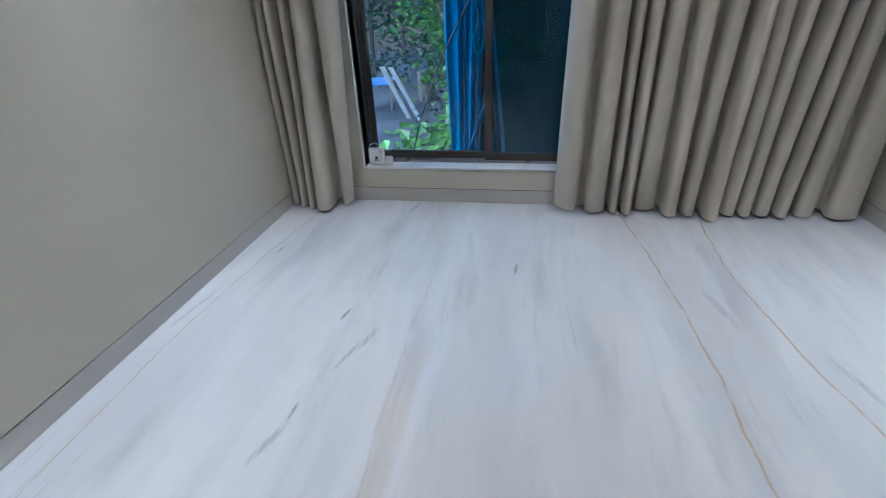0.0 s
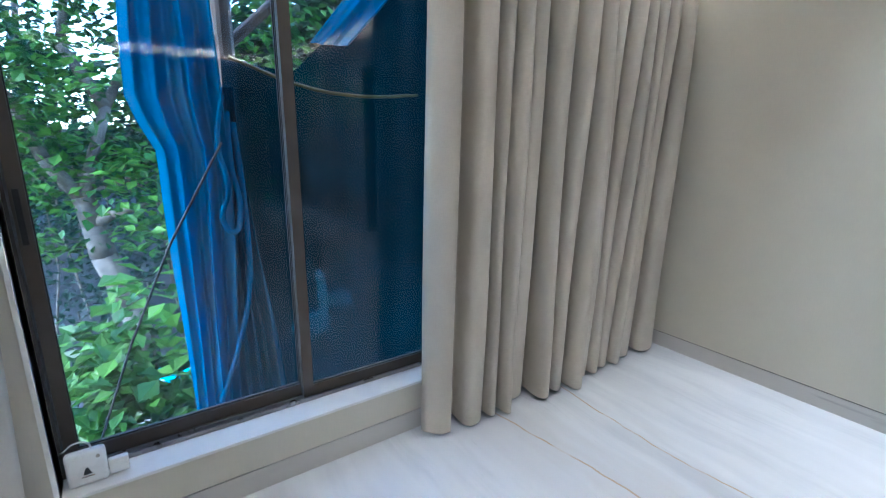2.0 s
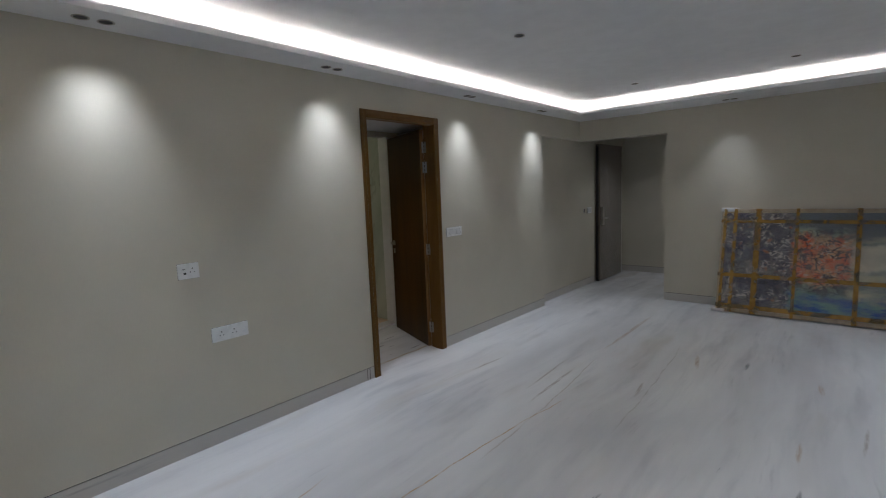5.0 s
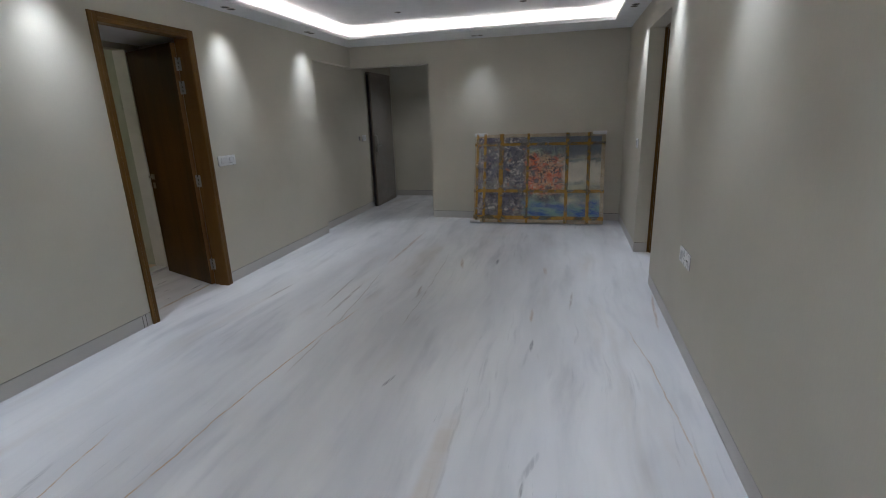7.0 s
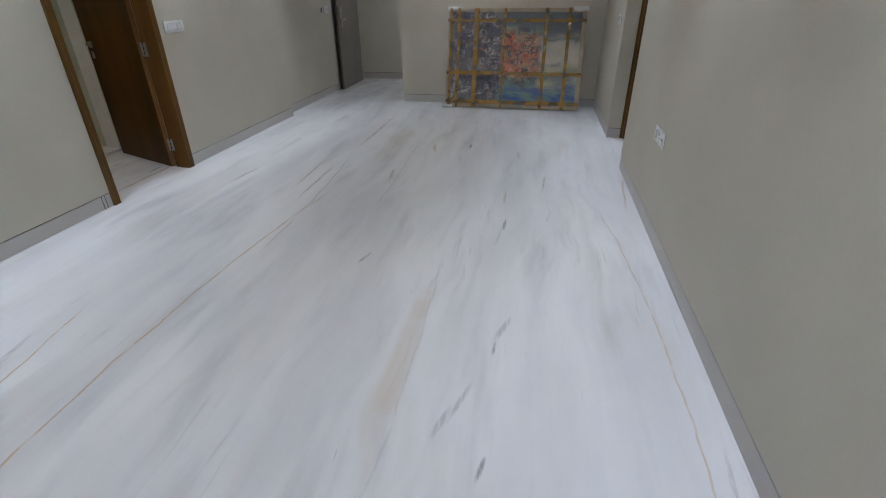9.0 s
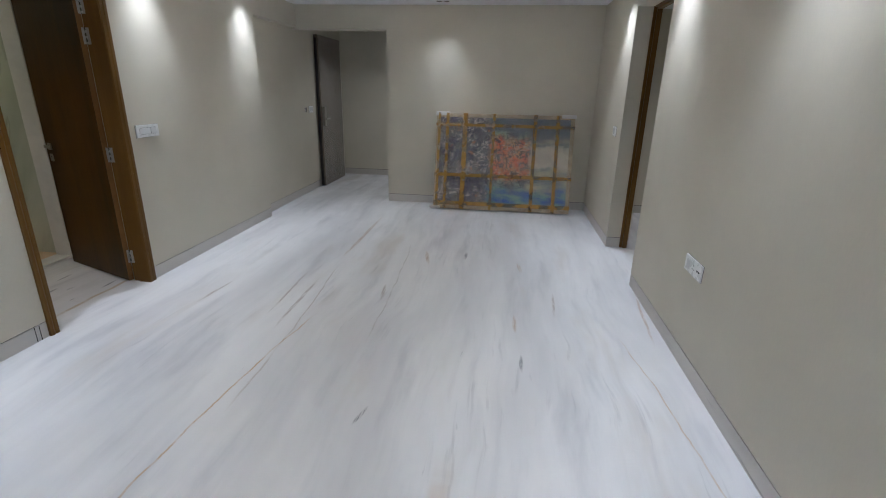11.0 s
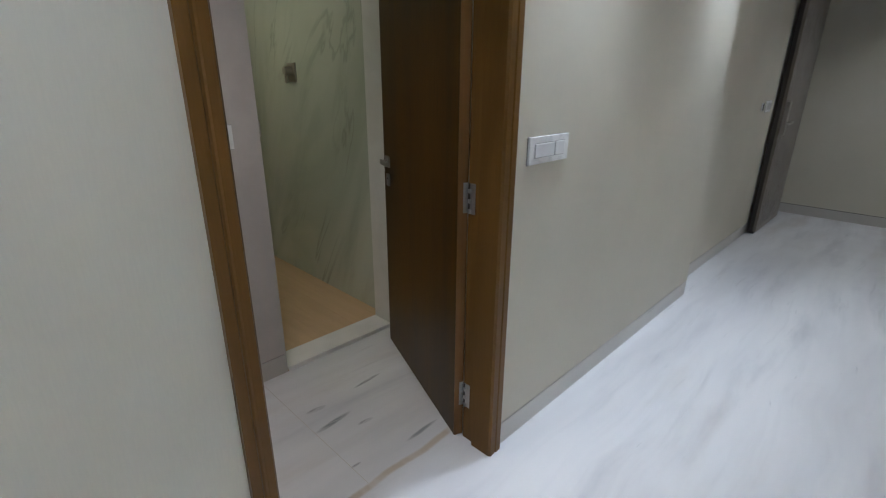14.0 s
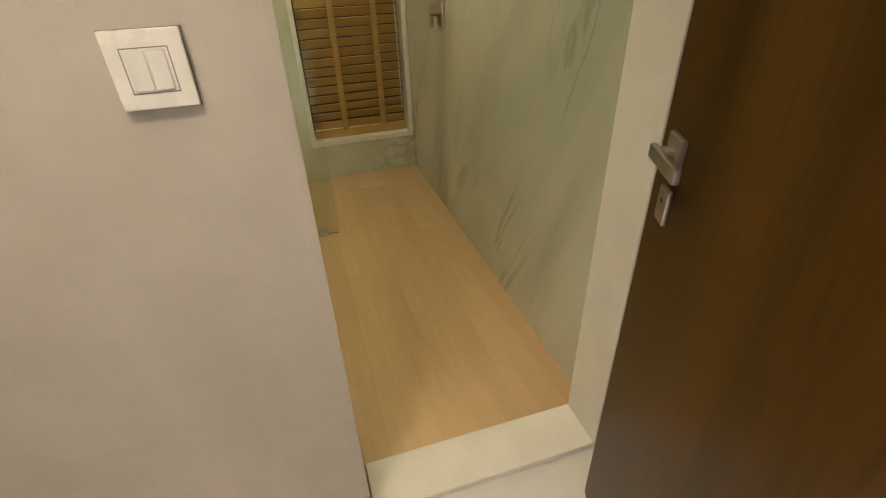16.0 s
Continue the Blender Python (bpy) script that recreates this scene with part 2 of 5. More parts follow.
def green_marble():
    n = Nodes("veined_marble", 0.16, 0, 0.5)
    v = n.scaled(n.coords(), (1, 1, 1), rot=(0, radians(24), 0))
    c = n.mix(n.band(n.noise(n.scaled(v, (1.3, 1.3, 0.5)), 1.0, 4, 0.55, 0.6), 0.32, 0.7), (0.38, 0.41, 0.335), (0.60, 0.62, 0.53))
    c = n.mix(n.band(n.noise(n.scaled(v, (4.5, 4.5, 0.9), (2, 0, 5)), 1.0, 5, 0.6, 0.5), 0.5, 0.78, 0, 0.34), c, (0.30, 0.31, 0.25))
    r = n.math("ABSOLUTE", n.math("SUBTRACT", n.noise(n.scaled(v, (1.5, 1.5, 0.45), (3, 0, 1)), 1.0, 5, 0.6, 0.9), 0.5))
    far = n.band(n.noise(n.scaled(v, (1.2, 1.2, 0.8), (8, 0, 2)), 1.0, 2), 0.45, 0.6)
    c = n.mix(n.math("MULTIPLY", n.band(r, 0.0, 0.018, 0.34, 0), far), c, (0.16, 0.16, 0.13))
    blot = n.math("MULTIPLY", n.band(n.noise(n.scaled(v, (4.5, 4.5, 3.2)), 1.0, 6, 0.65, 1.6), 0.63, 0.74), n.band(n.noise(v, 1.6, 2), 0.52, 0.62))
    c = n.mix(n.math("MULTIPLY", blot, 0.6), c, (0.13, 0.12, 0.10))
    n.base(c)
    return n.m


def cloth_curtain():
    n = Nodes("curtain_cloth", 0.48, 0, 0.5)
    v = n.coords()
    warp = n.noise(n.scaled(v, (420, 420, 40)), 1.0, 2)
    weft = n.noise(n.scaled(v, (50, 50, 420)), 1.0, 2)
    c = n.mix(n.band(n.noise(v, 2.2, 3), 0.3, 0.7), (0.485, 0.442, 0.357), (0.555, 0.51, 0.418))
    c = n.mix(n.band(n.math("ADD", warp, weft), 0.85, 1.2, 0, 0.13), c, (0.33, 0.29, 0.23))
    n.base(c)
    n.bump(n.math("ADD", warp, weft), 0.08, 0.0004)
    return n.m


def tarp_cloth(name, dark, light, through):
    n = Nodes(name, 0.75, 0, 0.12)
    v = n.coords()
    c = n.mix(n.band(n.noise(n.scaled(v, (3, 3, 0.8)), 1.0, 4), 0.3, 0.7), dark, light)
    n.base(c)
    n.bump(n.noise(n.scaled(v, (60, 60, 20)), 1.0, 3), 0.15, 0.002)
    tl = n.t.nodes.new("ShaderNodeBsdfTranslucent")
    n.put(tl.inputs[0], c)
    ms = n.t.nodes.new("ShaderNodeMixShader")
    ms.inputs[0].default_value = through
    n.t.links.new(n.b.outputs[0], ms.inputs[1])
    n.t.links.new(tl.outputs[0], ms.inputs[2])
    n.t.links.new(ms.outputs[0], n.t.nodes["Material Output"].inputs[0])
    return n.m


def shade_net(name, dark, light, through, see, amount):
    """A fine woven net: dark cloth through whose holes the yard shows, tinted."""
    m = tarp_cloth(name, dark, light, through)
    t = m.node_tree
    out = t.nodes["Material Output"]
    cloth = out.inputs[0].links[0].from_socket
    tr = t.nodes.new("ShaderNodeBsdfTransparent")
    tr.inputs[0].default_value = (*see, 1)
    ms = t.nodes.new("ShaderNodeMixShader")
    ms.inputs[0].default_value = amount
    t.links.new(cloth, ms.inputs[1])
    t.links.new(tr.outputs[0], ms.inputs[2])
    t.links.new(ms.outputs[0], out.inputs[0])
    return m


def leaf_mat(name, a, b):
    n = Nodes(name, 0.45, 0, 0.4)
    c = n.mix(n.island(), a, b)
    n.base(c)
    tl = n.t.nodes.new("ShaderNodeBsdfTranslucent")
    n.put(tl.inputs[0], c)
    ms = n.t.nodes.new("ShaderNodeMixShader")
    ms.inputs[0].default_value = 0.4
    n.t.links.new(n.b.outputs[0], ms.inputs[1])
    n.t.links.new(tl.outputs[0], ms.inputs[2])
    n.t.links.new(ms.outputs[0], n.t.nodes["Material Output"].inputs[0])
    return n.m


def glow(name, colour, strength):
    m = bpy.data.materials.new(name)
    m.use_nodes = True
    b = m.node_tree.nodes["Principled BSDF"]
    b.inputs["Base Color"].default_value = (0.8, 0.8, 0.8, 1)
    b.inputs["Emission Color"].default_value = (*colour, 1)
    b.inputs["Emission Strength"].default_value = strength
    return m


def glass(name, tint=(0.9, 0.95, 0.95), rough=0.0):
    n = Nodes(name, rough, 0, 0.5)
    n.base(tint)
    n.b.inputs["Transmission Weight"].default_value = 1.0
    n.b.inputs["IOR"].default_value = 1.37
    return n.m


def painted_canvas():
    """Loose fields of colour: dusky blue with pale strokes, coral with dark outlines, pale green and a deep blue foot."""
    n = Nodes("painted_canvas", 0.5, 0, 0.4)
    v = n.coords()
    x, _, z = n.xyz(v)
    u = n.math("ADD", x, n.math("MULTIPLY_ADD", n.noise(v, 6, 5, 0.65), 0.36, -0.18))
    h = n.math("ADD", z, n.math("MULTIPLY_ADD", n.noise(n.scaled(v, (1, 1, 1), (5, 2, 1)), 6, 5, 0.65), 0.30, -0.15))

    def strokes(loc, scale, width, warp, amount):
        r = n.math("ABSOLUTE", n.math("SUBTRACT", n.noise(n.scaled(v, (1, 1, 1.2), loc), scale, 2, 0.5, warp), 0.5))
        gate = n.band(n.noise(n.scaled(v, (1, 1, 1), loc), scale * 0.8, 2), 0.45, 0.55)
        return n.math("MULTIPLY", n.band(r, width * 0.4, width, amount, 0), gate)

    dusk = n.mix(n.band(n.noise(v, 12, 4), 0.38, 0.62), (0.035, 0.036, 0.062), (0.12, 0.115, 0.16))
    dusk = n.mix(n.band(n.noise(n.scaled(v, (1, 1, 1), (2, 2, 8)), 5, 4), 0.52, 0.64, 0, 0.85), dusk, (0.22, 0.19, 0.18))
    dusk = n.mix(strokes((1, 4, 2), 11, 0.045, 1.6, 0.9), dusk, (0.60, 0.54, 0.47))
    dusk = n.mix(strokes((6, 1, 3), 15, 0.05, 1.0, 0.9), dusk, (0.015, 0.014, 0.02))
    dusk = n.mix(n.band(n.noise(n.scaled(v, (1, 1, 1), (9, 2, 4)), 9, 3), 0.62, 0.70, 0, 0.8), dusk, (0.42, 0.16, 0.07))
    pale = n.mix(n.band(n.noise(n.scaled(v, (2, 2, 7)), 1.0, 5), 0.36, 0.62), (0.17, 0.22, 0.22), (0.60, 0.56, 0.38))
    pale = n.mix(n.math("MULTIPLY", n.band(h, 0.50, 0.58), n.band(h, 0.74, 0.82, 1, 0)), pale, (0.66, 0.62, 0.50))
    pale = n.mix(n.band(h, 0.80, 0.92, 0, 0.8), pale, (0.10, 0.12, 0.17))
    haze = n.mix(n.band(n.noise(v, 9, 4), 0.4, 0.62), (0.07, 0.08, 0.10), (0.34, 0.42, 0.30))
    coral = n.mix(n.band(n.noise(v, 9, 4), 0.4, 0.62), (0.66, 0.14, 0.04), (0.60, 0.36, 0.18))
    coral = n.mix(strokes((8, 3, 2), 12, 0.05, 1.4, 0.85), coral, (0.66, 0.58, 0.44))
    coral = n.mix(strokes((3, 1, 2), 10, 0.06, 1.5, 0.95), coral, (0.035, 0.022, 0.03))
    body = n.mix(n.math("MULTIPLY", n.band(h, 0.33, 0.42), n.band(h, 0.80, 0.93, 1, 0)), haze, coral)
    body = n.mix(strokes((3, 1, 2), 9, 0.05, 1.2, 0.9), body, (0.03, 0.03, 0.04))
    c = n.mix(n.band(u, -0.38, -0.24), pale, body)
    c = n.mix(n.band(u, 0.10, 0.20), c, dusk)
    foot = n.mix(n.band(n.noise(n.scaled(v, (4, 4, 12)), 1.0, 4), 0.4, 0.6), (0.025, 0.09, 0.36), (0.20, 0.34, 0.30))
    c = n.mix(n.math("MULTIPLY", n.band(h, 0.22, 0.33, 1, 0), n.band(u, 0.12, 0.2, 1, 0)), c, foot)
    c = n.mix(n.math("MULTIPLY", n.band(h, 0.90, 1.0), n.band(u, 0.1, 0.2, 1, 0)), c, (0.13, 0.15, 0.19))
    n.base(c)
    n.bump(n.noise(v, 40, 4), 0.3, 0.002)
    return n.m


def plastic_film():
    """Cloudy wrapping film."""
    n = Nodes("wrapping_film", 0.22, 0, 0.6)
    v = n.coords()
    tr = n.t.nodes.new("ShaderNodeBsdfTransparent")
    ms = n.t.nodes.new("ShaderNodeMixShader")
    n.base((0.62, 0.60, 0.55))
    n.put(ms.inputs[0], n.band(n.noise(v, 6, 5, 0.6, 1.0), 0.3, 0.75, 0.05, 0.32))
    n.t.links.new(tr.outputs[0], ms.inputs[1])
    n.t.links.new(n.b.outputs[0], ms.inputs[2])
    n.t.links.new(ms.outputs[0], n.t.nodes["Material Output"].inputs[0])
    n.bump(n.noise(v, 30, 5, 0.6, 1.0), 0.5, 0.004)
    return n.m


def packing_tape():
    """Amber tape through which the surface below shows a little."""
    n = Nodes("amber_packing_tape", 0.25, 0, 0.5)
    v = n.coords()
    tr = n.t.nodes.new("ShaderNodeBsdfTransparent")
    ms = n.t.nodes.new("ShaderNodeMixShader")
    n.base(n.mix(n.band(n.noise(v, 12, 4), 0.3, 0.7), (0.36, 0.21, 0.045), (0.52, 0.32, 0.075)))
    n.put(ms.inputs[0], n.band(n.noise(v, 9, 3), 0.3, 0.7, 0.42, 0.85))
    n.t.links.new(tr.outputs[0], ms.inputs[1])
    n.t.links.new(n.b.outputs[0], ms.inputs[2])
    n.t.links.new(ms.outputs[0], n.t.nodes["Material Output"].inputs[0])
    return n.m


WALL = paint_wall()
MARBLE = marble_floor()
SKIRT = skirting_stone()
# Near-black puts shade into the groove's colour; also used for skirting joints.
GAP = plain("groove_painted_shade", (0.012, 0.011, 0.010), 0.9, vary=0.1)
WHITE = plain("ceiling_paint", (0.80, 0.80, 0.80), 0.7, vary=0.03, relief=0.03)
TRIM = plain("white_trim_paint", (0.74, 0.73, 0.70), 0.4, vary=0.05)
SILL_STONE = plain("white_threshold_marble", (0.84, 0.83, 0.80), 0.18, vary=0.06, scale=5)
LILAC = plain("passage_paint", (0.53, 0.493, 0.452), 0.55, vary=0.05, grain=300)
TEAK = wood("teak_polish", (0.118, 0.059, 0.011), (0.165, 0.085, 0.017), 0.34, spec=0.22, streak=0.10)
# Leaf veneer: its own dark grain plus shade put into the brown.
TEAK_LEAF_SHADED = wood("teak_veneer_shaded", (0.034, 0.016, 0.0022), (0.080, 0.037, 0.0052), 0.3, along=(6, 6, 0.5), spec=0.16, streak=0.4)
TEAK_EDGE = wood("teak_edge", (0.17, 0.08, 0.02), (0.25, 0.125, 0.036), 0.4)
DARK_DOOR = wood("wrapped_door_veneer", (0.16, 0.128, 0.098), (0.21, 0.172, 0.135), 0.3)
DARK_EDGE = plain("door_edge", (0.025, 0.02, 0.018), 0.5)
OAK = wood("oak_plank_tile", (0.57, 0.40, 0.225), (0.68, 0.49, 0.29), 0.36, along=(0.6, 7, 7), streak=0.05, each=0.16)
GREEN = green_marble()
CLOTH = cloth_curtain()
ALU = plain("bronze_aluminium", (0.085, 0.073, 0.06), 0.5, 0.15, vary=0.08, spec=0.35)
# Bronze darkened for the upright frame sides, as if less sky reached them.
ALU_SHADED = plain("shaded_bronze_aluminium", (0.036, 0.032, 0.028), 0.55, vary=0.1)
TRACK = plain("track_aluminium", (0.34, 0.33, 0.32), 0.3, 0.9, vary=0.08)
BLACK = plain("black_rubber", (0.015, 0.015, 0.015), 0.6)
STEEL = plain("brushed_steel", (0.46, 0.45, 0.43), 0.34, 0.9, vary=0.1)
SATIN = plain("satin_nickel", (0.42, 0.39, 0.34), 0.32, 0.9, vary=0.1)
PLASTIC = plain("white_plastic", (0.80, 0.80, 0.78), 0.28, vary=0.02, relief=0)
PLASTIC_IN = plain("white_plastic_rocker", (0.76, 0.76, 0.75), 0.22, vary=0.02, relief=0)
GROOVE = plain("plate_groove_and_shadow", (0.20, 0.20, 0.20), 0.6, vary=0.0, relief=0)
SLOT = plain("socket_slot", (0.03, 0.03, 0.03), 0.6, vary=0.0, relief=0)
TARP = tarp_cloth("tarpaulin", (0.005, 0.105, 0.21), (0.009, 0.17, 0.32), 0.42)
# Darker copy of the tarpaulin: the lower bundle's shade put into its blue.
TARP_SHADED = tarp_cloth("shaded_tarpaulin", (0.003, 0.050, 0.085), (0.006, 0.085, 0.14), 0.2)
TARP_DIM = shade_net("blue_shade_net", (0.0015, 0.020, 0.034), (0.003, 0.034, 0.052), 0.03, (0.06, 0.27, 0.36), 0.18)
ROPE_YELLOW = plain("yellow_rope", (0.10, 0.072, 0.012), 0.6, vary=0.3, scale=40)
RUST = plain("rusty_steel", (0.075, 0.045, 0.028), 0.75, vary=0.5, scale=12, relief=0.3)
BARK = plain("tree_bark", (0.10, 0.085, 0.07), 0.85, vary=0.5, scale=9, relief=0.4)
# Leaf colours hold light and shade: sunlit highlights in one, bluish shade in the other.
LEAF = leaf_mat("leaf_sunlit_mix", (0.012, 0.050, 0.016), (0.105, 0.22, 0.030))
LEAF_SHADED = leaf_mat("leaf_shaded", (0.006, 0.026, 0.016), (0.016, 0.050, 0.026))
SOIL = plain("yard_soil", (0.022, 0.025, 0.030), 0.9, vary=0.4, scale=1.2, grain=30, relief=0.5)
PANE = glass("window_glass")
SHOWER = glass("shower_glass", (0.86, 0.92, 0.88))
CANVAS = painted_canvas()
FILM = plastic_film()
TAPE = packing_tape()
FOAM = plain("corner_foam", (0.72, 0.72, 0.70), 0.45, vary=0.1)
GROUT = plain("plank_grout", (0.46, 0.31, 0.17), 0.7)
WRAP = plain("padded_wrap", (0.46, 0.37, 0.23), 0.35, vary=0.2, scale=14)
LED = glow("led_strip", LAMP, COVE)
LED_POCKET = glow("led_strip_pocket", LAMP, POCKET)
LED_WARM = glow("warm_diffuser", (1.0, 0.80, 0.45), BATH)
TAPE_BLIND = plain("blind_tape", (0.36, 0.24, 0.085), 0.8)
BLIND = wood("blind_slat_wood", (0.42, 0.27, 0.09), (0.54, 0.36, 0.13), 0.4, along=(9, 0.7, 9))


# ---- mesh helpers ----
def box(bm, x0, x1, y0, y1, z0, z1):
    vs = [bm.verts.new((x, y, z)) for x in (x0, x1) for y in (y0, y1) for z in (z0, z1)]
    for f in ((0, 1, 3, 2), (4, 6, 7, 5), (0, 4, 5, 1), (2, 3, 7, 6), (0, 2, 6, 4), (1, 5, 7, 3)):
        bm.faces.new([vs[i] for i in f])
    return bm


def boxes(*dims):
    bm = bmesh.new()
    for d in dims:
        box(bm, *d)
    return bm


def soft(bm, r, n=2):
    bmesh.ops.bevel(bm, geom=list(bm.edges), offset=r, segments=n, profile=0.6, affect="EDGES")
    return bm


def rod(bm, p, q, r0, r1=None, n=10, cap=True):
    p, q = Vector(p), Vector(q)
    d = (q - p).normalized()
    s = d.orthogonal().normalized()
    u = d.cross(s)
    r1 = r0 if r1 is None else r1
    rings = []
    for c, r in ((p, r0), (q, r1)):
        rings.append([bm.verts.new(c + r * (math.cos(a) * s + math.sin(a) * u)) for a in (2 * math.pi * i / n for i in range(n))])
    for i in range(n):
        bm.faces.new((rings[0][i], rings[0][(i + 1) % n], rings[1][(i + 1) % n], rings[1][i]))
    if cap:
        bm.faces.new(rings[0][::-1])
        bm.faces.new(rings[1])
    return bm


def mesh_of(bm, material, smooth=False, name="mesh"):
    me = bpy.data.meshes.new(name)
    bmesh.ops.recalc_face_normals(bm, faces=list(bm.faces))
    bm.to_mesh(me)
    bm.free()
    me.materials.append(material)
    if smooth:
        for p in me.polygons:
            p.use_smooth = True
    return me


def part(name, bm, material, parent, label="", smooth=False, m=None):
    ob = new(name, mesh_of(bm, material, smooth, name))
    ob.parent = parent
    if m is not None:
        ob.matrix_local = m
    if label:
        ob["label"] = label
    return ob


def thing(name, label, category, m=None, group="", kind=""):
    ob = new(name)
    ob.empty_display_size = 0.1
    if m is not None:
        ob.matrix_world = m
    return tagged(ob, label, category, group, kind)


def structure(name, bm, material, label, category, smooth=False):
    return tagged(new(name, mesh_of(bm, material, smooth, name)), label, category, kind="structure")

# ---- the plan (metres) ----
XE, XW, YS, YN = 2.0, -1.62, -3.3, 3.571
SOF, TOP = 2.335, 2.47          # lowered border and raised middle of the ceiling
GZ0, GZ1 = 0.092, 0.098          # shadow gap over the flush skirting
D_HI, D_LO, D_TOP = 0.568, -0.322, 2.12   # outer casing of the passage door
N_Y = -2.25                     # where the east wall steps back
XR = 2.09                        # stepped-back wall
W_HI, W_LO, W_TOP = -0.866, -1.835, 2.11  # opening in the west wall
YB = -5.15                       # end of the entrance lobby


def wall(name, x0, x1, y0, y1, z1, label, faces, paint=WALL):
    """A wall from the floor: painted above a shadow gap, with a core set back in the gap. faces: sides (x0, x1, y0, y1) that show."""
    i = [0.008 if k in faces else 0.0 for k in ("x0", "x1", "y0", "y1")]
    ob = structure(name, boxes((x0, x1, y0, y1, GZ1, z1)), paint, label, "wall")
    part("shadow_gap", boxes((x0 + i[0], x1 - i[1], y0 + i[2], y1 - i[3], 0.0, GZ1)), GAP, ob, "recessed groove above the skirting with shade put into its colour")
    dims = []
    t = 0.0075
    if "x0" in faces:
        dims.append((x0 + 0.001, x0 + t, y0, y1, 0.0, GZ0))
    if "x1" in faces:
        dims.append((x1 - t, x1 - 0.001, y0, y1, 0.0, GZ0))
    if "y0" in faces:
        dims.append((x0 + (t if "x0" in faces else 0), x1 - (t if "x1" in faces else 0), y0 + 0.001, y0 + t, 0.0, GZ0))
    if "y1" in faces:
        dims.append((x0 + (t if "x0" in faces else 0), x1 - (t if "x1" in faces else 0), y1 - t, y1 - 0.001, 0.0, GZ0))
    for d in dims:
        part("skirting", boxes(d), SKIRT, ob, "flush grey-beige stone skirting")
    return ob


# floor and slabs
slab = structure("floor", boxes((-4.2, 3.0, -5.4, YN, -0.25, 0.0)), MARBLE, "polished white marble floor with grey and gold veins", "floor")
part("joint", boxes((2.2, 2.996, 0.1205, 0.1228, -0.001, 0.0006)), SKIRT, slab, "thin grey joint between marble slabs")

wall("wall_east_1", XE, 2.13, D_HI, YN + 0.25, 2.6, "plain grey-beige painted wall with washed light", ("x0",))
for y in (0.612, 0.640):
    part("skirting_joint", boxes((XE - 0.001, XE + 0.004, y, y + 0.003, 0.0, GZ0)), GAP, bpy.data.objects["wall_east_1"])
wall("wall_east_2", XE, 2.13, N_Y, D_LO, 2.6, "grey-beige painted wall beside the teak door", ("x0",))
structure("wall_east_over_door", boxes((XE, 2.13, D_LO, D_HI, D_TOP, 2.6)), WALL, "painted wall above the teak door frame", "wall")
wall("wall_east_recess", XR, 2.13, YB - 0.1, N_Y, 2.6, "stepped-back grey-beige wall of the entrance lobby", ("x0",))
structure("wall_east_head", boxes((XE, XR, YS, N_Y, 2.09, 2.6)), WALL, "painted head over the stepped-back wall", "wall")
wall("wall_south", XW - 0.21, 0.888, YS - 0.15, YS, 2.6, "grey-beige end wall behind the wrapped painting", ("y1", "x1", "y0"))
structure("wall_south_lintel", boxes((0.888, XR, YS - 0.15, YS, 2.068, 2.6)), WALL, "painted lintel over the lobby opening", "wall")
wall("wall_lobby_back", 0.0, XR, YB - 0.12, YB, 2.6, "plain back wall of the entrance lobby", ("y1",))
wall("wall_lobby_side", -0.12, 0.0, YB - 0.12, YS - 0.15, 2.6, "plain side wall of the entrance lobby", ("x1",))
structure("ceiling_lobby", boxes((0.0, XR, YB, YS - 0.15, 2.28, 2.6)), WHITE, "white lobby ceiling", "ceiling")
wall("wall_west_1", XW - 0.21, XW, W_HI, YN + 0.25, 2.6, "long plain grey-beige wall with washed light", ("x1", "y0"))
wall("wall_west_2", XW - 0.21, XW, YS, W_LO, 2.6, "short grey-beige wall beside the open doorway", ("x1", "y1"))
structure("wall_west_head", boxes((XW - 0.21, XW, W_LO, W_HI, W_TOP, 2.6)), WALL, "painted head over the west doorway", "wall")

# window wall: opening x -1.10..0.56, z 0.238..2.08
WX0, WX1, WZ0, WZ1 = -1.098, 0.54, 0.25, 2.08
wall("wall_north_sill", WX0, WX1, YN, YN + 0.22, WZ0 - 0.02, "low grey-beige parapet below the window", ("y0",))
wall("wall_north_1", XW, WX0, YN, YN + 0.22, 2.6, "wall beside the window behind the curtain", ("y0",))
wall("wall_north_2", WX1, XE, YN, YN + 0.22, 2.6, "wall beside the window behind the long curtain", ("y0",))
structure("wall_north_head", boxes((WX0, WX1, YN, YN + 0.22, WZ1, 2.6)), WALL, "wall above the window", "wall")

# ceiling: lowered border with a lip, raised middle and curtain pocket
CX0, CX1, CY0, CY1 = -1.392, 1.712, -2.657, 3.08
PK = 3.355
structure("ceiling", boxes((XW - 0.2, XE + 0.12, YS - 0.1, YN + 0.2, TOP, TOP + 0.15)), WHITE, "raised plain white ceiling", "ceiling")
bm = boxes((XW, CX0, YS, PK, SOF, SOF + 0.018), (CX1, XE, YS, PK, SOF, SOF + 0.018), (CX0, CX1, YS, CY0, SOF, SOF + 0.018), (CX0, CX1, CY1, PK, SOF, SOF + 0.018))
L = 0.014
for d in ((CX0 - L, CX0, CY0 - L, CY1 + L), (CX1, CX1 + L, CY0 - L, CY1 + L), (CX0, CX1, CY0 - L, CY0), (CX0, CX1, CY1, CY1 + L)):
    box(bm, *d, SOF + 0.018, SOF + 0.032)
R = 0.12
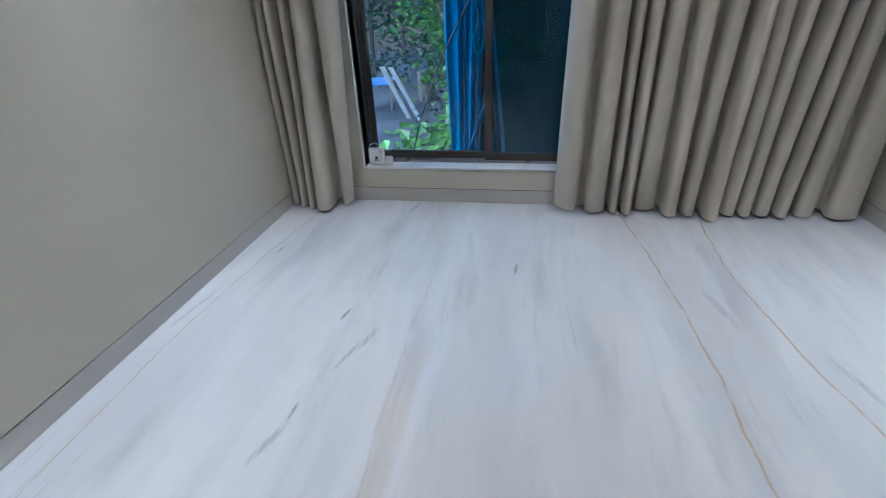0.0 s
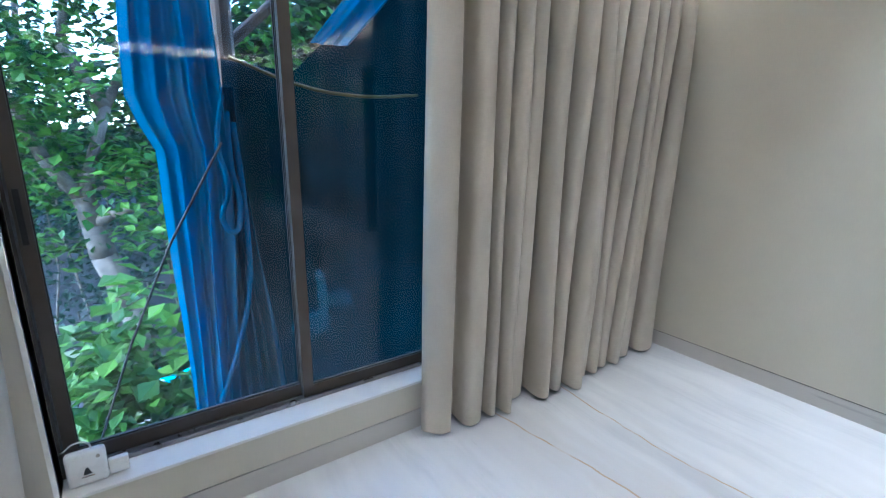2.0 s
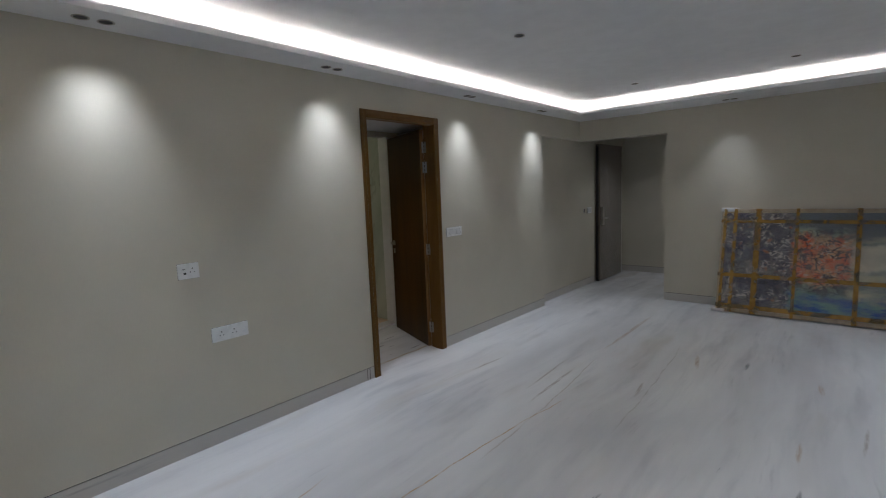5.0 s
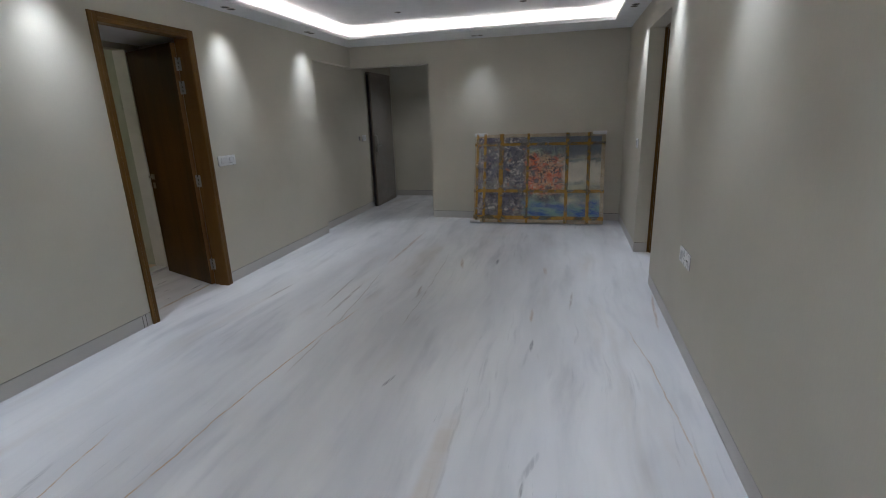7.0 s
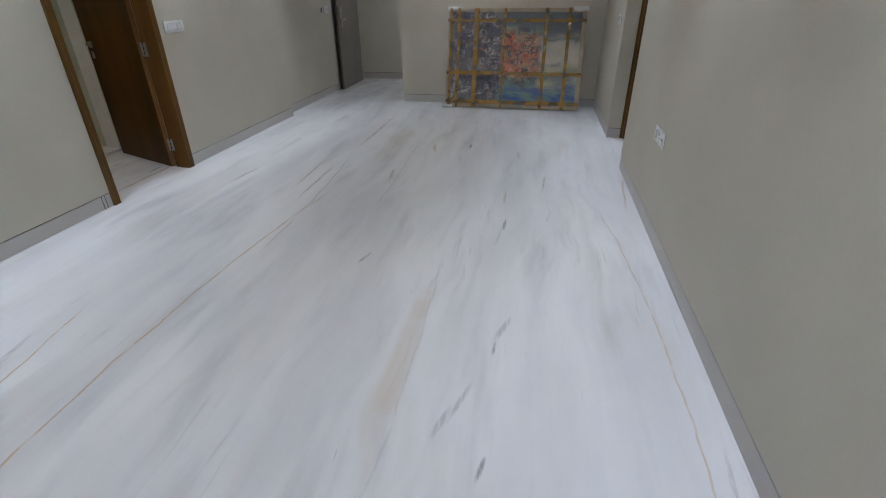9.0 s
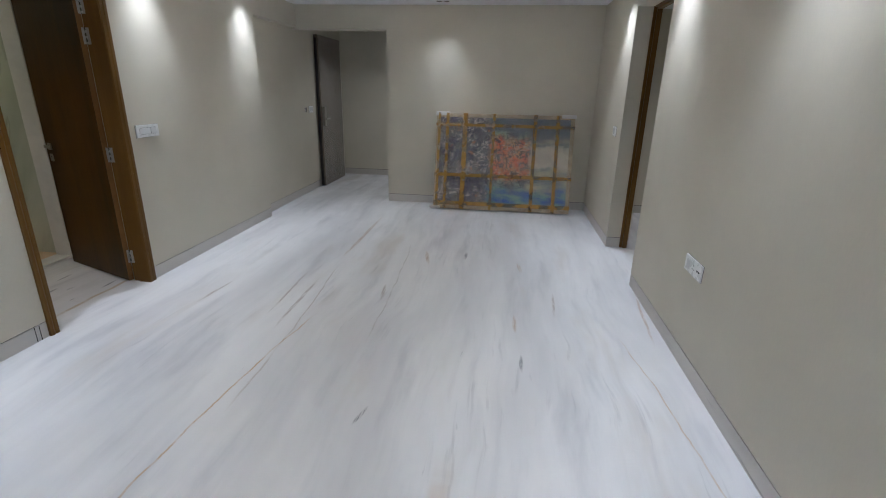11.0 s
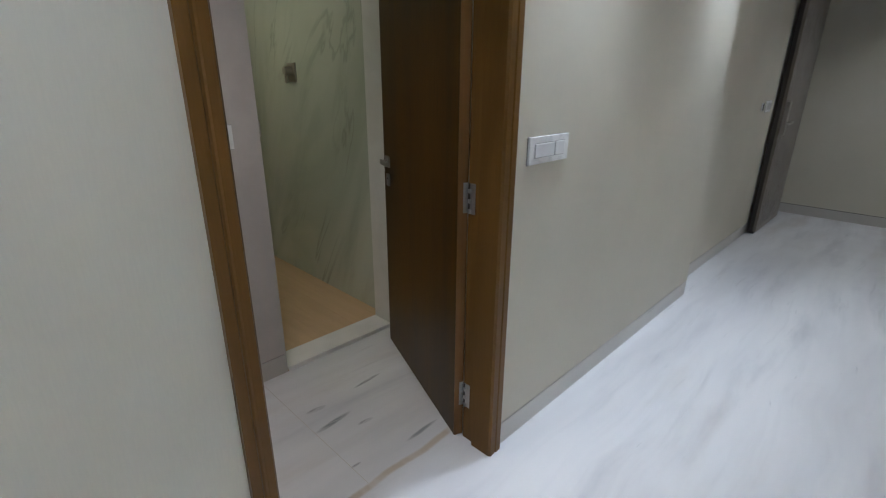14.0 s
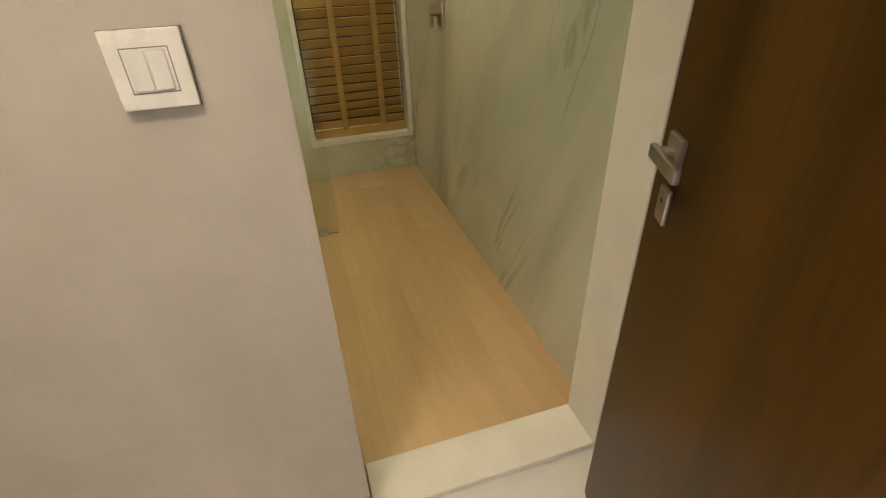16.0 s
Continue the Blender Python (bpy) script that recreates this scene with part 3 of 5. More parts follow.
for d in ((XW, CX0 - R, YS, PK), (CX1 + R, XE, YS, PK), (CX0 - R, CX1 + R, YS, CY0 - R), (CX0 - R, CX1 + R, CY1 + R, PK)):
    box(bm, *d, SOF + 0.018, TOP)
structure("ceiling_border", bm, WHITE, "white lowered ceiling border with cove", "ceiling")
bm = boxes((CX0 - 0.006, CX0 + 0.006, CY0 - 0.006, CY1 + 0.006, SOF - 0.006, SOF), (CX1 - 0.006, CX1 + 0.006, CY0 - 0.006, CY1 + 0.006, SOF - 0.006, SOF),
           (CX0, CX1, CY0 - 0.006, CY0 + 0.006, SOF - 0.006, SOF), (CX0, CX1, CY1 - 0.006, CY1 + 0.006, SOF - 0.006, SOF))
structure("trim_cove_edge", bm, WHITE, "thin white bead along the cove edge", "trim")

z = SOF + 0.02
for d in ((CX0 - 0.022, CX0 - 0.016, CY0, CY1), (CX1 + 0.016, CX1 + 0.022, CY0, CY1), (CX0, CX1, CY0 - 0.022, CY0 - 0.016), (CX0, CX1, CY1 + 0.016, CY1 + 0.022)):
    tagged(new("led_strip", mesh_of(boxes((*d, z, z + 0.011)), LED)), "glowing white strip light hidden in the ceiling cove", "strip light", "strip lights of the cove", "")
tagged(new("pocket_led_strip", mesh_of(boxes((XW + 0.02, XE - 0.02, PK + 0.005, PK + 0.02, SOF + 0.03, SOF + 0.05)), LED_POCKET)), "bright white strip light in the curtain pocket", "strip light")

# unseen outer shell, added to keep daylight out of the rooms
structure("roof_slab", boxes((-4.6, 6.2, -5.6, YN + 0.25, 2.62, 2.85)), WHITE, "unseen slab above the rooms that keeps daylight out", "roof")
# unseen upper wall, added so that its shadow covers the tarpaulins
structure("shade_wall", boxes((-6.0, 8.0, YN - 0.4, YN + 0.25, 2.85, 4.6)), WALL, "added unseen wall that shades the tarpaulins and near yard", "wall")
structure("wall_outer_north_east", boxes((2.13, 6.2, YN + 0.1, YN + 0.25, -1.7, 2.62)), WALL, "unseen outer wall that keeps daylight out", "wall")
structure("wall_outer_north_west", boxes((-4.6, XW - 0.21, YN + 0.1, YN + 0.25, -1.7, 2.62)), WALL, "unseen outer wall that keeps daylight out", "wall")
structure("wall_outer_base", boxes((XW - 0.21, 2.13, YN + 0.02, YN + 0.22, -1.7, -0.001)), WALL, "unseen outer wall below the window", "wall")
structure("wall_outer_south", boxes((-4.6, 6.2, -5.6, -5.4, -0.25, 2.62)), WALL, "unseen outer wall that keeps daylight out", "wall")
structure("wall_outer_west", boxes((-4.6, -4.4, -5.4, YN + 0.1, -0.25, 2.62)), WALL, "unseen outer wall that keeps daylight out", "wall")
structure("wall_outer_east", boxes((6.0, 6.2, -5.4, YN + 0.1, -0.25, 2.62)), WALL, "unseen outer wall that keeps daylight out", "wall")


# ---- downlights in the ceiling ----
def downlight(x, y, z, group):
    ob = thing("downlight", "small round dark recessed ceiling spotlight", "downlight", pose(x, y, z), group)
    bm = bmesh.new()
    n, r0, r1 = 20, 0.036, 0.030
    rings = []
    for r, h in ((r0, 0.0), (r0, -0.003), (r1, -0.003), (r1 - 0.004, -0.0005)):
        rings.append([bm.verts.new((r * math.cos(2 * math.pi * i / n), r * math.sin(2 * math.pi * i / n), h)) for i in range(n)])
    for a, b in zip(rings, rings[1:]):
        for i in range(n):
            bm.faces.new((a[i], a[(i + 1) % n], b[(i + 1) % n], b[i]))
    part("rim", bm, SATIN, ob, "thin bronze rim")
    part("lens", rod(bmesh.new(), (0, 0, 0), (0, 0, -0.0015), r1 - 0.003, n=20), BLACK, ob, "dark lens")
    return ob


first = downlight(1.868, 2.30, SOF, "spotlights of the ceiling")
LAMP_WASH = (1.0, 0.905, 0.825)
SPOTS = [(1.868, 2.20), (1.868, 0.945), (1.868, 0.85), (1.868, -0.61), (1.868, -0.69), (1.868, -1.96), (1.868, -2.05), (0.225, -3.075), (0.145, -3.075)]
SPOTS += [(-1.495, y) for y in (2.30, 2.20, 0.945, 0.85, -0.52, -0.60, -1.94, -2.03)]
for x, y in SPOTS:
    copy_thing(first, pose(x, y, SOF))
for x, y in ((0.85, 0.14), (0.85, -2.06), (-0.46, -2.06), (-0.46, 0.14), (0.85, 2.34), (-0.46, 2.34)):
    copy_thing(first, pose(x, y, TOP))
# north pair set by symmetry and strengthened in place of window daylight
for x, y in ((0.85, 0.14), (0.85, -2.06), (-0.46, -2.06), (-0.46, 0.14), (0.85, 2.34), (-0.46, 2.34)):
    spot_lamp(x, y, TOP - 0.012, DOWN * ((2.6 if x > 0 else 1.7) if y > 2 else 1.0), 0, 0, 104 if y > 2 else 92)
# each fixture of a pair beside a wall throws a narrow beam straight down
for x, y in [(1.868, 2.30)] + SPOTS:
    spot_lamp(x, y, SOF - 0.006, WASH if y > YS + 0.5 else WASH * 0.5, 0, 0, 77, LAMP_WASH)


# ---- doors ----
def door_frame(name, label, x0, x1, ylo, yhi, top, w, ob_kind="structure"):
    """A timber frame with a stepped moulding, through a wall along y; x0 is the face towards the room."""
    ob = thing(name, label, "door frame", None, "", ob_kind)
    for nm, d in (("jamb", (ylo, ylo + w)), ("jamb", (yhi - w, yhi))):
        s = 1 if d[0] == ylo else -1
        o, i = (ylo, ylo + w) if s == 1 else (yhi, yhi - w)
        bm = bmesh.new()
        prof = [(x0, o), (x0, o + s * w * 0.38), (x0 + 0.003, o + s * w * 0.44), (x0 + 0.003, o + s * w * 0.52), (x0, o + s * w * 0.58), (x0, o + s * w * 0.9),
                (x0 + 0.008, i), (x0 + (x1 - x0) * 0.62, i), (x0 + (x1 - x0) * 0.62, i - s * 0.014), (x1, i - s * 0.014), (x1, o)]
        lo = [bm.verts.new((x, y, 0.0)) for x, y in prof]
        hi = [bm.verts.new((x, y, top)) for x, y in prof]
        for k in range(len(prof)):
            j = (k + 1) % len(prof)
            bm.faces.new((lo[k], lo[j], hi[j], hi[k]))
        bm.faces.new(lo[::-1])
        bm.faces.new(hi)
        part(nm, bm, TEAK, ob)
    bm = bmesh.new()
    prof = [(x0, top), (x0, top - w * 0.38), (x0 + 0.003, top - w * 0.44), (x0 + 0.003, top - w * 0.52), (x0, top - w * 0.58), (x0, top - w * 0.9),
            (x0 + 0.008, top - w), (x0 + (x1 - x0) * 0.62, top - w), (x0 + (x1 - x0) * 0.62, top - w + 0.014), (x1, top - w + 0.014), (x1, top)]
    a = [bm.verts.new((x, ylo + w, h)) for x, h in prof]
    b = [bm.verts.new((x, yhi - w, h)) for x, h in prof]
    for k in range(len(prof)):
        j = (k + 1) % len(prof)
        bm.faces.new((a[k], a[j], b[j], b[k]))
    bm.faces.new(a[::-1])
    bm.faces.new(b)
    part("head", bm, TEAK, ob)
    return ob


frame_e = door_frame("door_frame_1", "polished teak door frame with stepped moulding", 1.985, 2.13, D_LO, D_HI, D_TOP, 0.06)

# passage door leaf, open past square: local x along the leaf, local -y its thickness
ang = math.degrees(math.atan2(-0.290, 0.738))
leaf = thing("door_1", "open polished teak flush door with steel hinges", "door", pose(2.150, -0.248, 0.008, 0, 0, ang))
part("door_leaf", boxes((0.003, 0.793, -0.035, 0.0, 0.0, 2.03)), TEAK_LEAF_SHADED, leaf, "brown grained teak veneer with shade put into its colour")
part("lipping", boxes((0.0, 0.003, -0.035, 0.0005, 0.0, 2.03)), TEAK_EDGE, leaf, "lighter orange-brown timber edge")
for hz in (0.135, 0.882, 1.64, 1.82):
    bm = boxes((-0.0015, -0.0002, -0.0345, -0.018, hz, hz + 0.1))
    hinge = part("hinge", bm, STEEL, leaf, "steel butt hinge")
    plate_on_jamb = part("hinge", soft(boxes((2.101, 2.1295, -0.2762, -0.2745, hz + 0.008, hz + 0.108)), 0.0006, 1), STEEL, frame_e, "steel hinge leaf let into the jamb")
    for dx, dz in ((2.108, 0.026), (2.117, 0.058), (2.108, 0.09)):
        part("screw", rod(bmesh.new(), (dx, -0.2746, hz + dz), (dx, -0.2736, hz + dz), 0.0036, n=10), SATIN, plate_on_jamb)
    # near-black rod puts shade into the gaps between the knuckles
    part("gap_shade", rod(bmesh.new(), (-0.010, -0.036, hz), (-0.010, -0.036, hz + 0.1), 0.0062, n=10), SLOT, hinge, "near-black rod that darkens the knuckle gaps")
    for k in range(6):
        dx = -0.0055 if k % 2 else -0.0150
        part("knuckle", soft(boxes((dx - 0.0062, dx + 0.0062, -0.0445, -0.029, hz + k * 0.0167 + 0.0012, hz + k * 0.0167 + 0.0155)), 0.002, 1), STEEL, hinge)
    for dy, dz in ((-0.021, 0.018), (-0.027, 0.05), (-0.021, 0.082)):
        part("screw", rod(bmesh.new(), (-0.0015, dy, hz + dz), (-0.0028, dy, hz + dz), 0.0035, n=10), SATIN, hinge)
# lever handle near the free edge
bm = soft(boxes((0.703, 0.753, 0.0, 0.009, 0.915, 0.965)), 0.002, 1)
handle = part("handle", bm, SATIN, leaf, "satin nickel square lever handle")
bm = rod(bmesh.new(), (0.728, 0.008, 0.94), (0.728, 0.034, 0.94), 0.009)
part("neck", bm, SATIN, handle)
part("lever", soft(boxes((0.638, 0.740, 0.028, 0.038, 0.93, 0.951)), 0.003, 2), SATIN, handle)
part("keyhole_plate", soft(boxes((0.710, 0.746, 0.0, 0.008, 0.83, 0.885)), 0.003, 2), SATIN, leaf, "satin nickel key plate")
part("keyhole", rod(bmesh.new(), (0.728, 0.0075, 0.865), (0.728, 0.0085, 0.865), 0.004), SLOT, leaf)
part("lock_face", boxes((0.793, 0.7885, -0.028, -0.007, 0.84, 1.04)), SATIN, leaf)

# entrance door lying open along the stepped-back wall
fd = thing("entrance_door", "open dark brown entrance door under cloudy film", "door", pose(2.022, -4.02, 0.008))
part("door_leaf", boxes((0.0, 0.05, -0.9, 0.0, 0.0, 2.06)), DARK_DOOR, fd, "brown veneer under dull protective film")
part("edge_band", boxes((-0.001, 0.052, 0.0, 0.003, 0.0, 2.06)), DARK_EDGE, fd, "near-black edge")
part("top_wrap", soft(boxes((-0.008, 0.058, -0.905, 0.008, 2.03, 2.072)), 0.012, 3), DARK_DOOR, fd, "rounded padded wrap over the top edge")
bm = soft(boxes((-0.035, 0.0, -0.11, -0.04, 0.86, 1.13)), 0.006, 2)
lock = part("lock", bm, SATIN, fd, "satin lock body with lever")
part("lever", soft(boxes((-0.065, -0.045, -0.2, -0.05, 0.95, 0.97)), 0.004, 2), SATIN, lock)
part("neck", rod(bmesh.new(), (-0.035, -0.07, 0.96), (-0.06, -0.07, 0.96), 0.009), SATIN, lock)
part("film_sheet", soft(boxes((-0.006, -0.002, -0.88, -0.03, 0.05, 2.0)), 0.001, 1), FILM, fd, "cloudy protective film")
part("film_edge", boxes((-0.010, 0.012, -0.02, 0.006, 0.02, 2.03)), DARK_DOOR, fd)

door_frame("door_frame_2", "teak door frame set deep in the doorway", XW - 0.195, XW - 0.128, W_LO, W_HI, W_TOP, 0.022)


# ---- sockets and switches: local plate in the xz plane, facing -y ----
def plate(name, label, w, h, m, group="switches and sockets", detail=()):
    ob = thing(name, label, "switch" if "switch" in name else "socket", m, group)
    part("plate", soft(boxes((-w / 2, w / 2, -0.010, -0.0005, -h / 2, h / 2)), 0.0022, 2), PLASTIC, ob, "white plastic cover plate")
    # grey rim in place of the plate's edge shadow, wider at the bottom
    part("edge_shadow", boxes((-w / 2 - 0.0009, w / 2 + 0.0009, -0.0022, -0.0003, -h / 2 - 0.0016, h / 2 + 0.0006)), GROOVE, ob, "grey rim that stands for the plate's edge shadow")
    for kind, x, z, pw, ph in detail:
        if kind == "rocker":
            part("rocker", soft(boxes((x - pw / 2, x + pw / 2, -0.0125, -0.009, z - ph / 2, z + ph / 2)), 0.0012, 1), PLASTIC_IN, ob)
        elif kind == "rim":
            for d in ((x - pw / 2, x + pw / 2, z + ph / 2, z + ph / 2 + 0.0012), (x - pw / 2, x + pw / 2, z - ph / 2 - 0.0012, z - ph / 2),
                      (x - pw / 2 - 0.0012, x - pw / 2, z - ph / 2 - 0.0012, z + ph / 2 + 0.0012), (x + pw / 2, x + pw / 2 + 0.0012, z - ph / 2 - 0.0012, z + ph / 2 + 0.0012)):
                part("groove", boxes((d[0], d[1], -0.0106, -0.0095, d[2], d[3])), GROOVE, ob)
        else:
            part("pin_hole", boxes((x - pw / 2, x + pw / 2, -0.0108, -0.009, z - ph / 2, z + ph / 2)), SLOT, ob)
    return ob


def pins(x, z=0.0):
    return [("hole", x, z + 0.013, 0.006, 0.008), ("hole", x - 0.011, z - 0.008, 0.005, 0.006), ("hole", x + 0.011, z - 0.008, 0.005, 0.006)]


EAST, WEST = -90, 90
plate("wall_socket", "small white double socket on the painted wall", 0.115, 0.088, pose(XE, 1.902, 1.08, 0, 0, EAST), detail=[("hole", -0.022, -0.012, 0.014, 0.012), ("hole", -0.026, 0.012, 0.016, 0.004)] + pins(0.02, 0.002))
plate("wall_socket", "wide white twin socket plate on the painted wall", 0.224, 0.088, pose(XE, 1.696, 0.672, 0, 0, EAST), detail=pins(-0.055) + pins(0.022))
plate("light_switch", "wide white switch plate with a small socket", 0.224, 0.086, pose(XE, -0.507, 1.09, 0, 0, EAST), detail=[("rocker", -0.028, 0, 0.108, 0.040), ("rim", -0.028, 0, 0.112, 0.044), ("rocker", 0.058, 0, 0.05, 0.044), ("rim", 0.058, 0, 0.052, 0.046)] + pins(0.058))
plate("wall_socket", "wide white socket plate on the long wall", 0.224, 0.088, pose(XW, 0.241, 0.56, 0, 0, WEST), detail=[("rocker", -0.06, 0.0, 0.045, 0.05)] + pins(0.008) + [("hole", 0.06, 0, 0.016, 0.010), ("hole", 0.082, 0, 0.016, 0.010)])
plate("light_switch", "white switch plate beside the open doorway", 0.115, 0.088, pose(XW, -2.07, 1.075, 0, 0, WEST), detail=[("rocker", 0, 0, 0.05, 0.05)])
plate("light_switch", "white switch plate on the lobby wall", 0.14, 0.088, pose(XR, -3.80, 1.11, 0, 0, EAST), detail=[("rocker", -0.03, 0, 0.05, 0.05), ("rocker", 0.03, 0, 0.05, 0.05)])
plate("wall_socket", "dark empty socket box on the lobby wall", 0.035, 0.06, pose(XR, -3.62, 1.11, 0, 0, EAST), detail=[("hole", 0, 0, 0.03, 0.055)])

# distribution box on the lobby's back wall
db = thing("distribution_box", "pale metal distribution box high on the lobby wall", "distribution box", pose(0.98, YB, 1.79))
part("case", soft(boxes((-0.2, 0.18, 0.0, 0.06, -0.11, 0.11)), 0.006, 2), WALL, db)
part("cover", soft(boxes((-0.185, 0.165, 0.06, 0.07, -0.095, 0.095)), 0.004, 2), WALL, db)
part("catch", soft(boxes((-0.02, 0.02, 0.07, 0.076, -0.09, -0.075)), 0.002, 1), SATIN, db)

# ---- passage and bathroom beyond the teak door ----
wall("wall_passage", 2.996, 3.12, -0.009, 1.2, 2.6, "plain smooth passage wall with a switch", ("x0", "y0"), LILAC)
wall("wall_passage_north", 2.13, 3.0, 1.2, 1.32, 2.6, "plain passage end wall", ("y0",), LILAC)
wall("wall_passage_south", 2.13, 3.12, -0.92, -0.80, 2.6, "plain passage end wall behind the door", ("y1",), LILAC)
structure("wall_passage_corner", boxes((3.0, 3.12, -0.80, -0.655, 0.0, 2.6)), WALL, "narrow wall beside the bathroom opening", "wall")
structure("wall_bathroom_head", boxes((3.0, 3.12, -0.655, -0.013, 2.08, 2.6)), WALL, "wall above the bathroom opening", "wall")
structure("trim_bathroom_jamb", soft(boxes((2.992, 3.136, -0.656, -0.630, 0.0, 2.08)), 0.002, 1), TRIM, "white painted jamb of the bathroom opening", "trim")
structure("ceiling_passage", boxes((2.13, 3.0, -0.8, 1.2, 2.13, 2.6)), WHITE, "white passage ceiling", "ceiling")
structure("threshold", soft(boxes((2.994, 3.137, -0.630, -0.0135, 0.0, 0.022)), 0.003, 2), SILL_STONE, "raised white marble threshold", "threshold")
plate("light_switch", "square white two-rocker switch on the passage wall", 0.086, 0.09, pose(2.996, 0.143, 1.089, 0, 0, EAST),
      detail=[("rim", 0, 0, 0.05, 0.05), ("rocker", -0.011, 0, 0.0212, 0.046), ("rocker", 0.011, 0, 0.0212, 0.046)])

BX, BY = 5.15, -0.688
structure("wall_bathroom_right", boxes((3.12, BX + 0.2, BY - 0.1, BY, 0.0, 2.6)), GREEN, "grey-green veined marble slab wall", "wall")
structure("wall_bathroom_left", boxes((3.12, BX + 0.2, 1.2, 1.32, 0.0, 2.6)), GREEN, "grey-green veined marble slab wall", "wall")
B0, B1, BZ0, BZ1 = -0.660, -0.085, 0.238, 1.75
structure("wall_bathroom_end", boxes((BX, BX + 0.2, BY, B0, 0.0, 2.6), (BX, BX + 0.2, B1, 1.2, 0.0, 2.6), (BX, BX + 0.2, B0, B1, 0.0, BZ0), (BX, BX + 0.2, B0, B1, BZ1, 2.6)), GREEN,
          "veined marble end wall with a window", "wall")
structure("ceiling_bathroom", boxes((3.12, BX, BY, 1.2, 2.3, 2.6)), WHITE, "white bathroom ceiling", "ceiling")
bath = structure("floor_bathroom", boxes((3.0, BX, BY, 1.2, -0.2, 0.0115)), GROUT, "floor of pale oak-look plank tiles", "floor")
pw = 0.2
plank = mesh_of(soft(boxes((0, 1.2, 0, pw - 0.0007, 0, 0.008)), 0.0004, 1), OAK, name="plank")
for j in range(10):
    y = BY + j * pw
    x = 3.137 - (0.0, 0.62, 0.3)[j % 3]
    while x < BX:
        a, b = max(x, 3.137), min(x + 1.1993, BX)
        if b - a > 0.02 and y < 1.19:
            ob = new("plank", plank)
            ob.parent = bath
            ob.location, ob.scale = (a, y, 0.004), ((b - a) / 1.2, min(1, (1.2 - y) / pw), 1)
        x += 1.2
# bathroom window with a wooden blind
bw = thing("window_2", "small bathroom window with white marble surround", "window", None, "", "structure")
for d in ((B0 - 0.022, B0 + 0.004, BZ0 - 0.022, BZ1 + 0.02), (B1 - 0.004, B1 + 0.022, BZ0 - 0.022, BZ1 + 0.02)):
    part("surround", soft(boxes((BX - 0.012, BX + 0.1, d[0], d[1], d[2], d[3])), 0.002, 1), TRIM, bw)
part("surround", soft(boxes((BX - 0.012, BX + 0.1, B0 + 0.004, B1 - 0.004, BZ0 - 0.022, BZ0 + 0.004)), 0.002, 1), TRIM, bw)
part("surround", soft(boxes((BX - 0.012, BX + 0.1, B0 + 0.004, B1 - 0.004, BZ1 - 0.004, BZ1 + 0.02)), 0.002, 1), TRIM, bw)
# opaque sheet added so that the gaps between the slats stay dark
part("dark_sheet", boxes((BX + 0.11, BX + 0.13, B0, B1, BZ0, BZ1)), ALU, bw, "opaque dark sheet added behind the blind")
vb = thing("venetian_blind", "half-closed wooden venetian blind with tapes and cord", "blind", pose(BX + 0.05, 0, 0))
slat = mesh_of(soft(boxes((-0.003, 0.003, B0 + 0.014, B1 - 0.014, -0.026, 0.026)), 0.001, 1), BLIND, name="slat")
zz = BZ0 + 0.085
while zz < BZ1 - 0.06:
    ob = new("slat", slat)
    ob.parent = vb
    ob.matrix_local = pose(0, 0, zz, 0, -30, 0)
    zz += 0.050
part("bottom_rail", soft(boxes((-0.012, 0.012, B0 + 0.012, B1 - 0.012, BZ0 + 0.008, BZ0 + 0.06)), 0.003, 1), BLIND, vb, "wide wooden bottom rail")
part("head_rail", soft(boxes((-0.025, 0.025, B0 + 0.01, B1 - 0.01, BZ1 - 0.06, BZ1 - 0.006)), 0.003, 1), BLIND, vb)
for y in (B0 + 0.15, B0 + 0.38):
    part("ladder_tape", boxes((-0.024, -0.021, y - 0.016, y + 0.016, BZ0 + 0.05, BZ1 - 0.05)), TAPE_BLIND, vb, "cloth ladder tape")
part("cord", rod(bmesh.new(), (-0.03, B0 + 0.03, BZ0 + 0.14), (-0.03, B0 + 0.035, BZ1 - 0.06), 0.0025, n=6), TRIM, vb, "thin pull cord")
# glass screen with clamps
gs = thing("shower_screen", "frameless clear glass shower screen with steel clamp", "shower screen", pose(4.44, 0, 0.012))
pane = part("glass_pane", boxes((-0.005, 0.005, -0.108, 0.95, 0.006, 2.0)), SHOWER, gs, "clear glass")
pane.visible_shadow = False
for y in (-0.03, 0.75):
    part("clamp", soft(boxes((-0.014, 0.014, y - 0.022, y + 0.022, 0.0, 0.045)), 0.003, 1), STEEL, gs, "polished steel floor clamp")
# toilet glimpsed past the wall edge
wc = thing("toilet", "white ceramic wall-hung toilet partly hidden by the wall", "toilet", pose(4.05, 0.16, 0.012))
bm = bmesh.new()
rings = []
for h, sx, sy, oy in ((0.0, 0.12, 0.16, 0.1), (0.12, 0.125, 0.17, 0.08), (0.26, 0.17, 0.22, 0.03), (0.36, 0.185, 0.25, 0.0), (0.38, 0.18, 0.245, 0.0)):
    rings.append([bm.verts.new((sx * math.cos(a), 0.2 + oy + sy * math.sin(a), h)) for a in (2 * math.pi * i / 24 for i in range(24))])
for a, b in zip(rings, rings[1:]):
    for i in range(24):
        bm.faces.new((a[i], a[(i + 1) % 24], b[(i + 1) % 24], b[i]))
bm.faces.new(rings[0][::-1])
bm.faces.new(rings[-1])
part("bowl", bm, PLASTIC, wc, "glossy white ceramic bowl", smooth=True)
bm = bmesh.new()
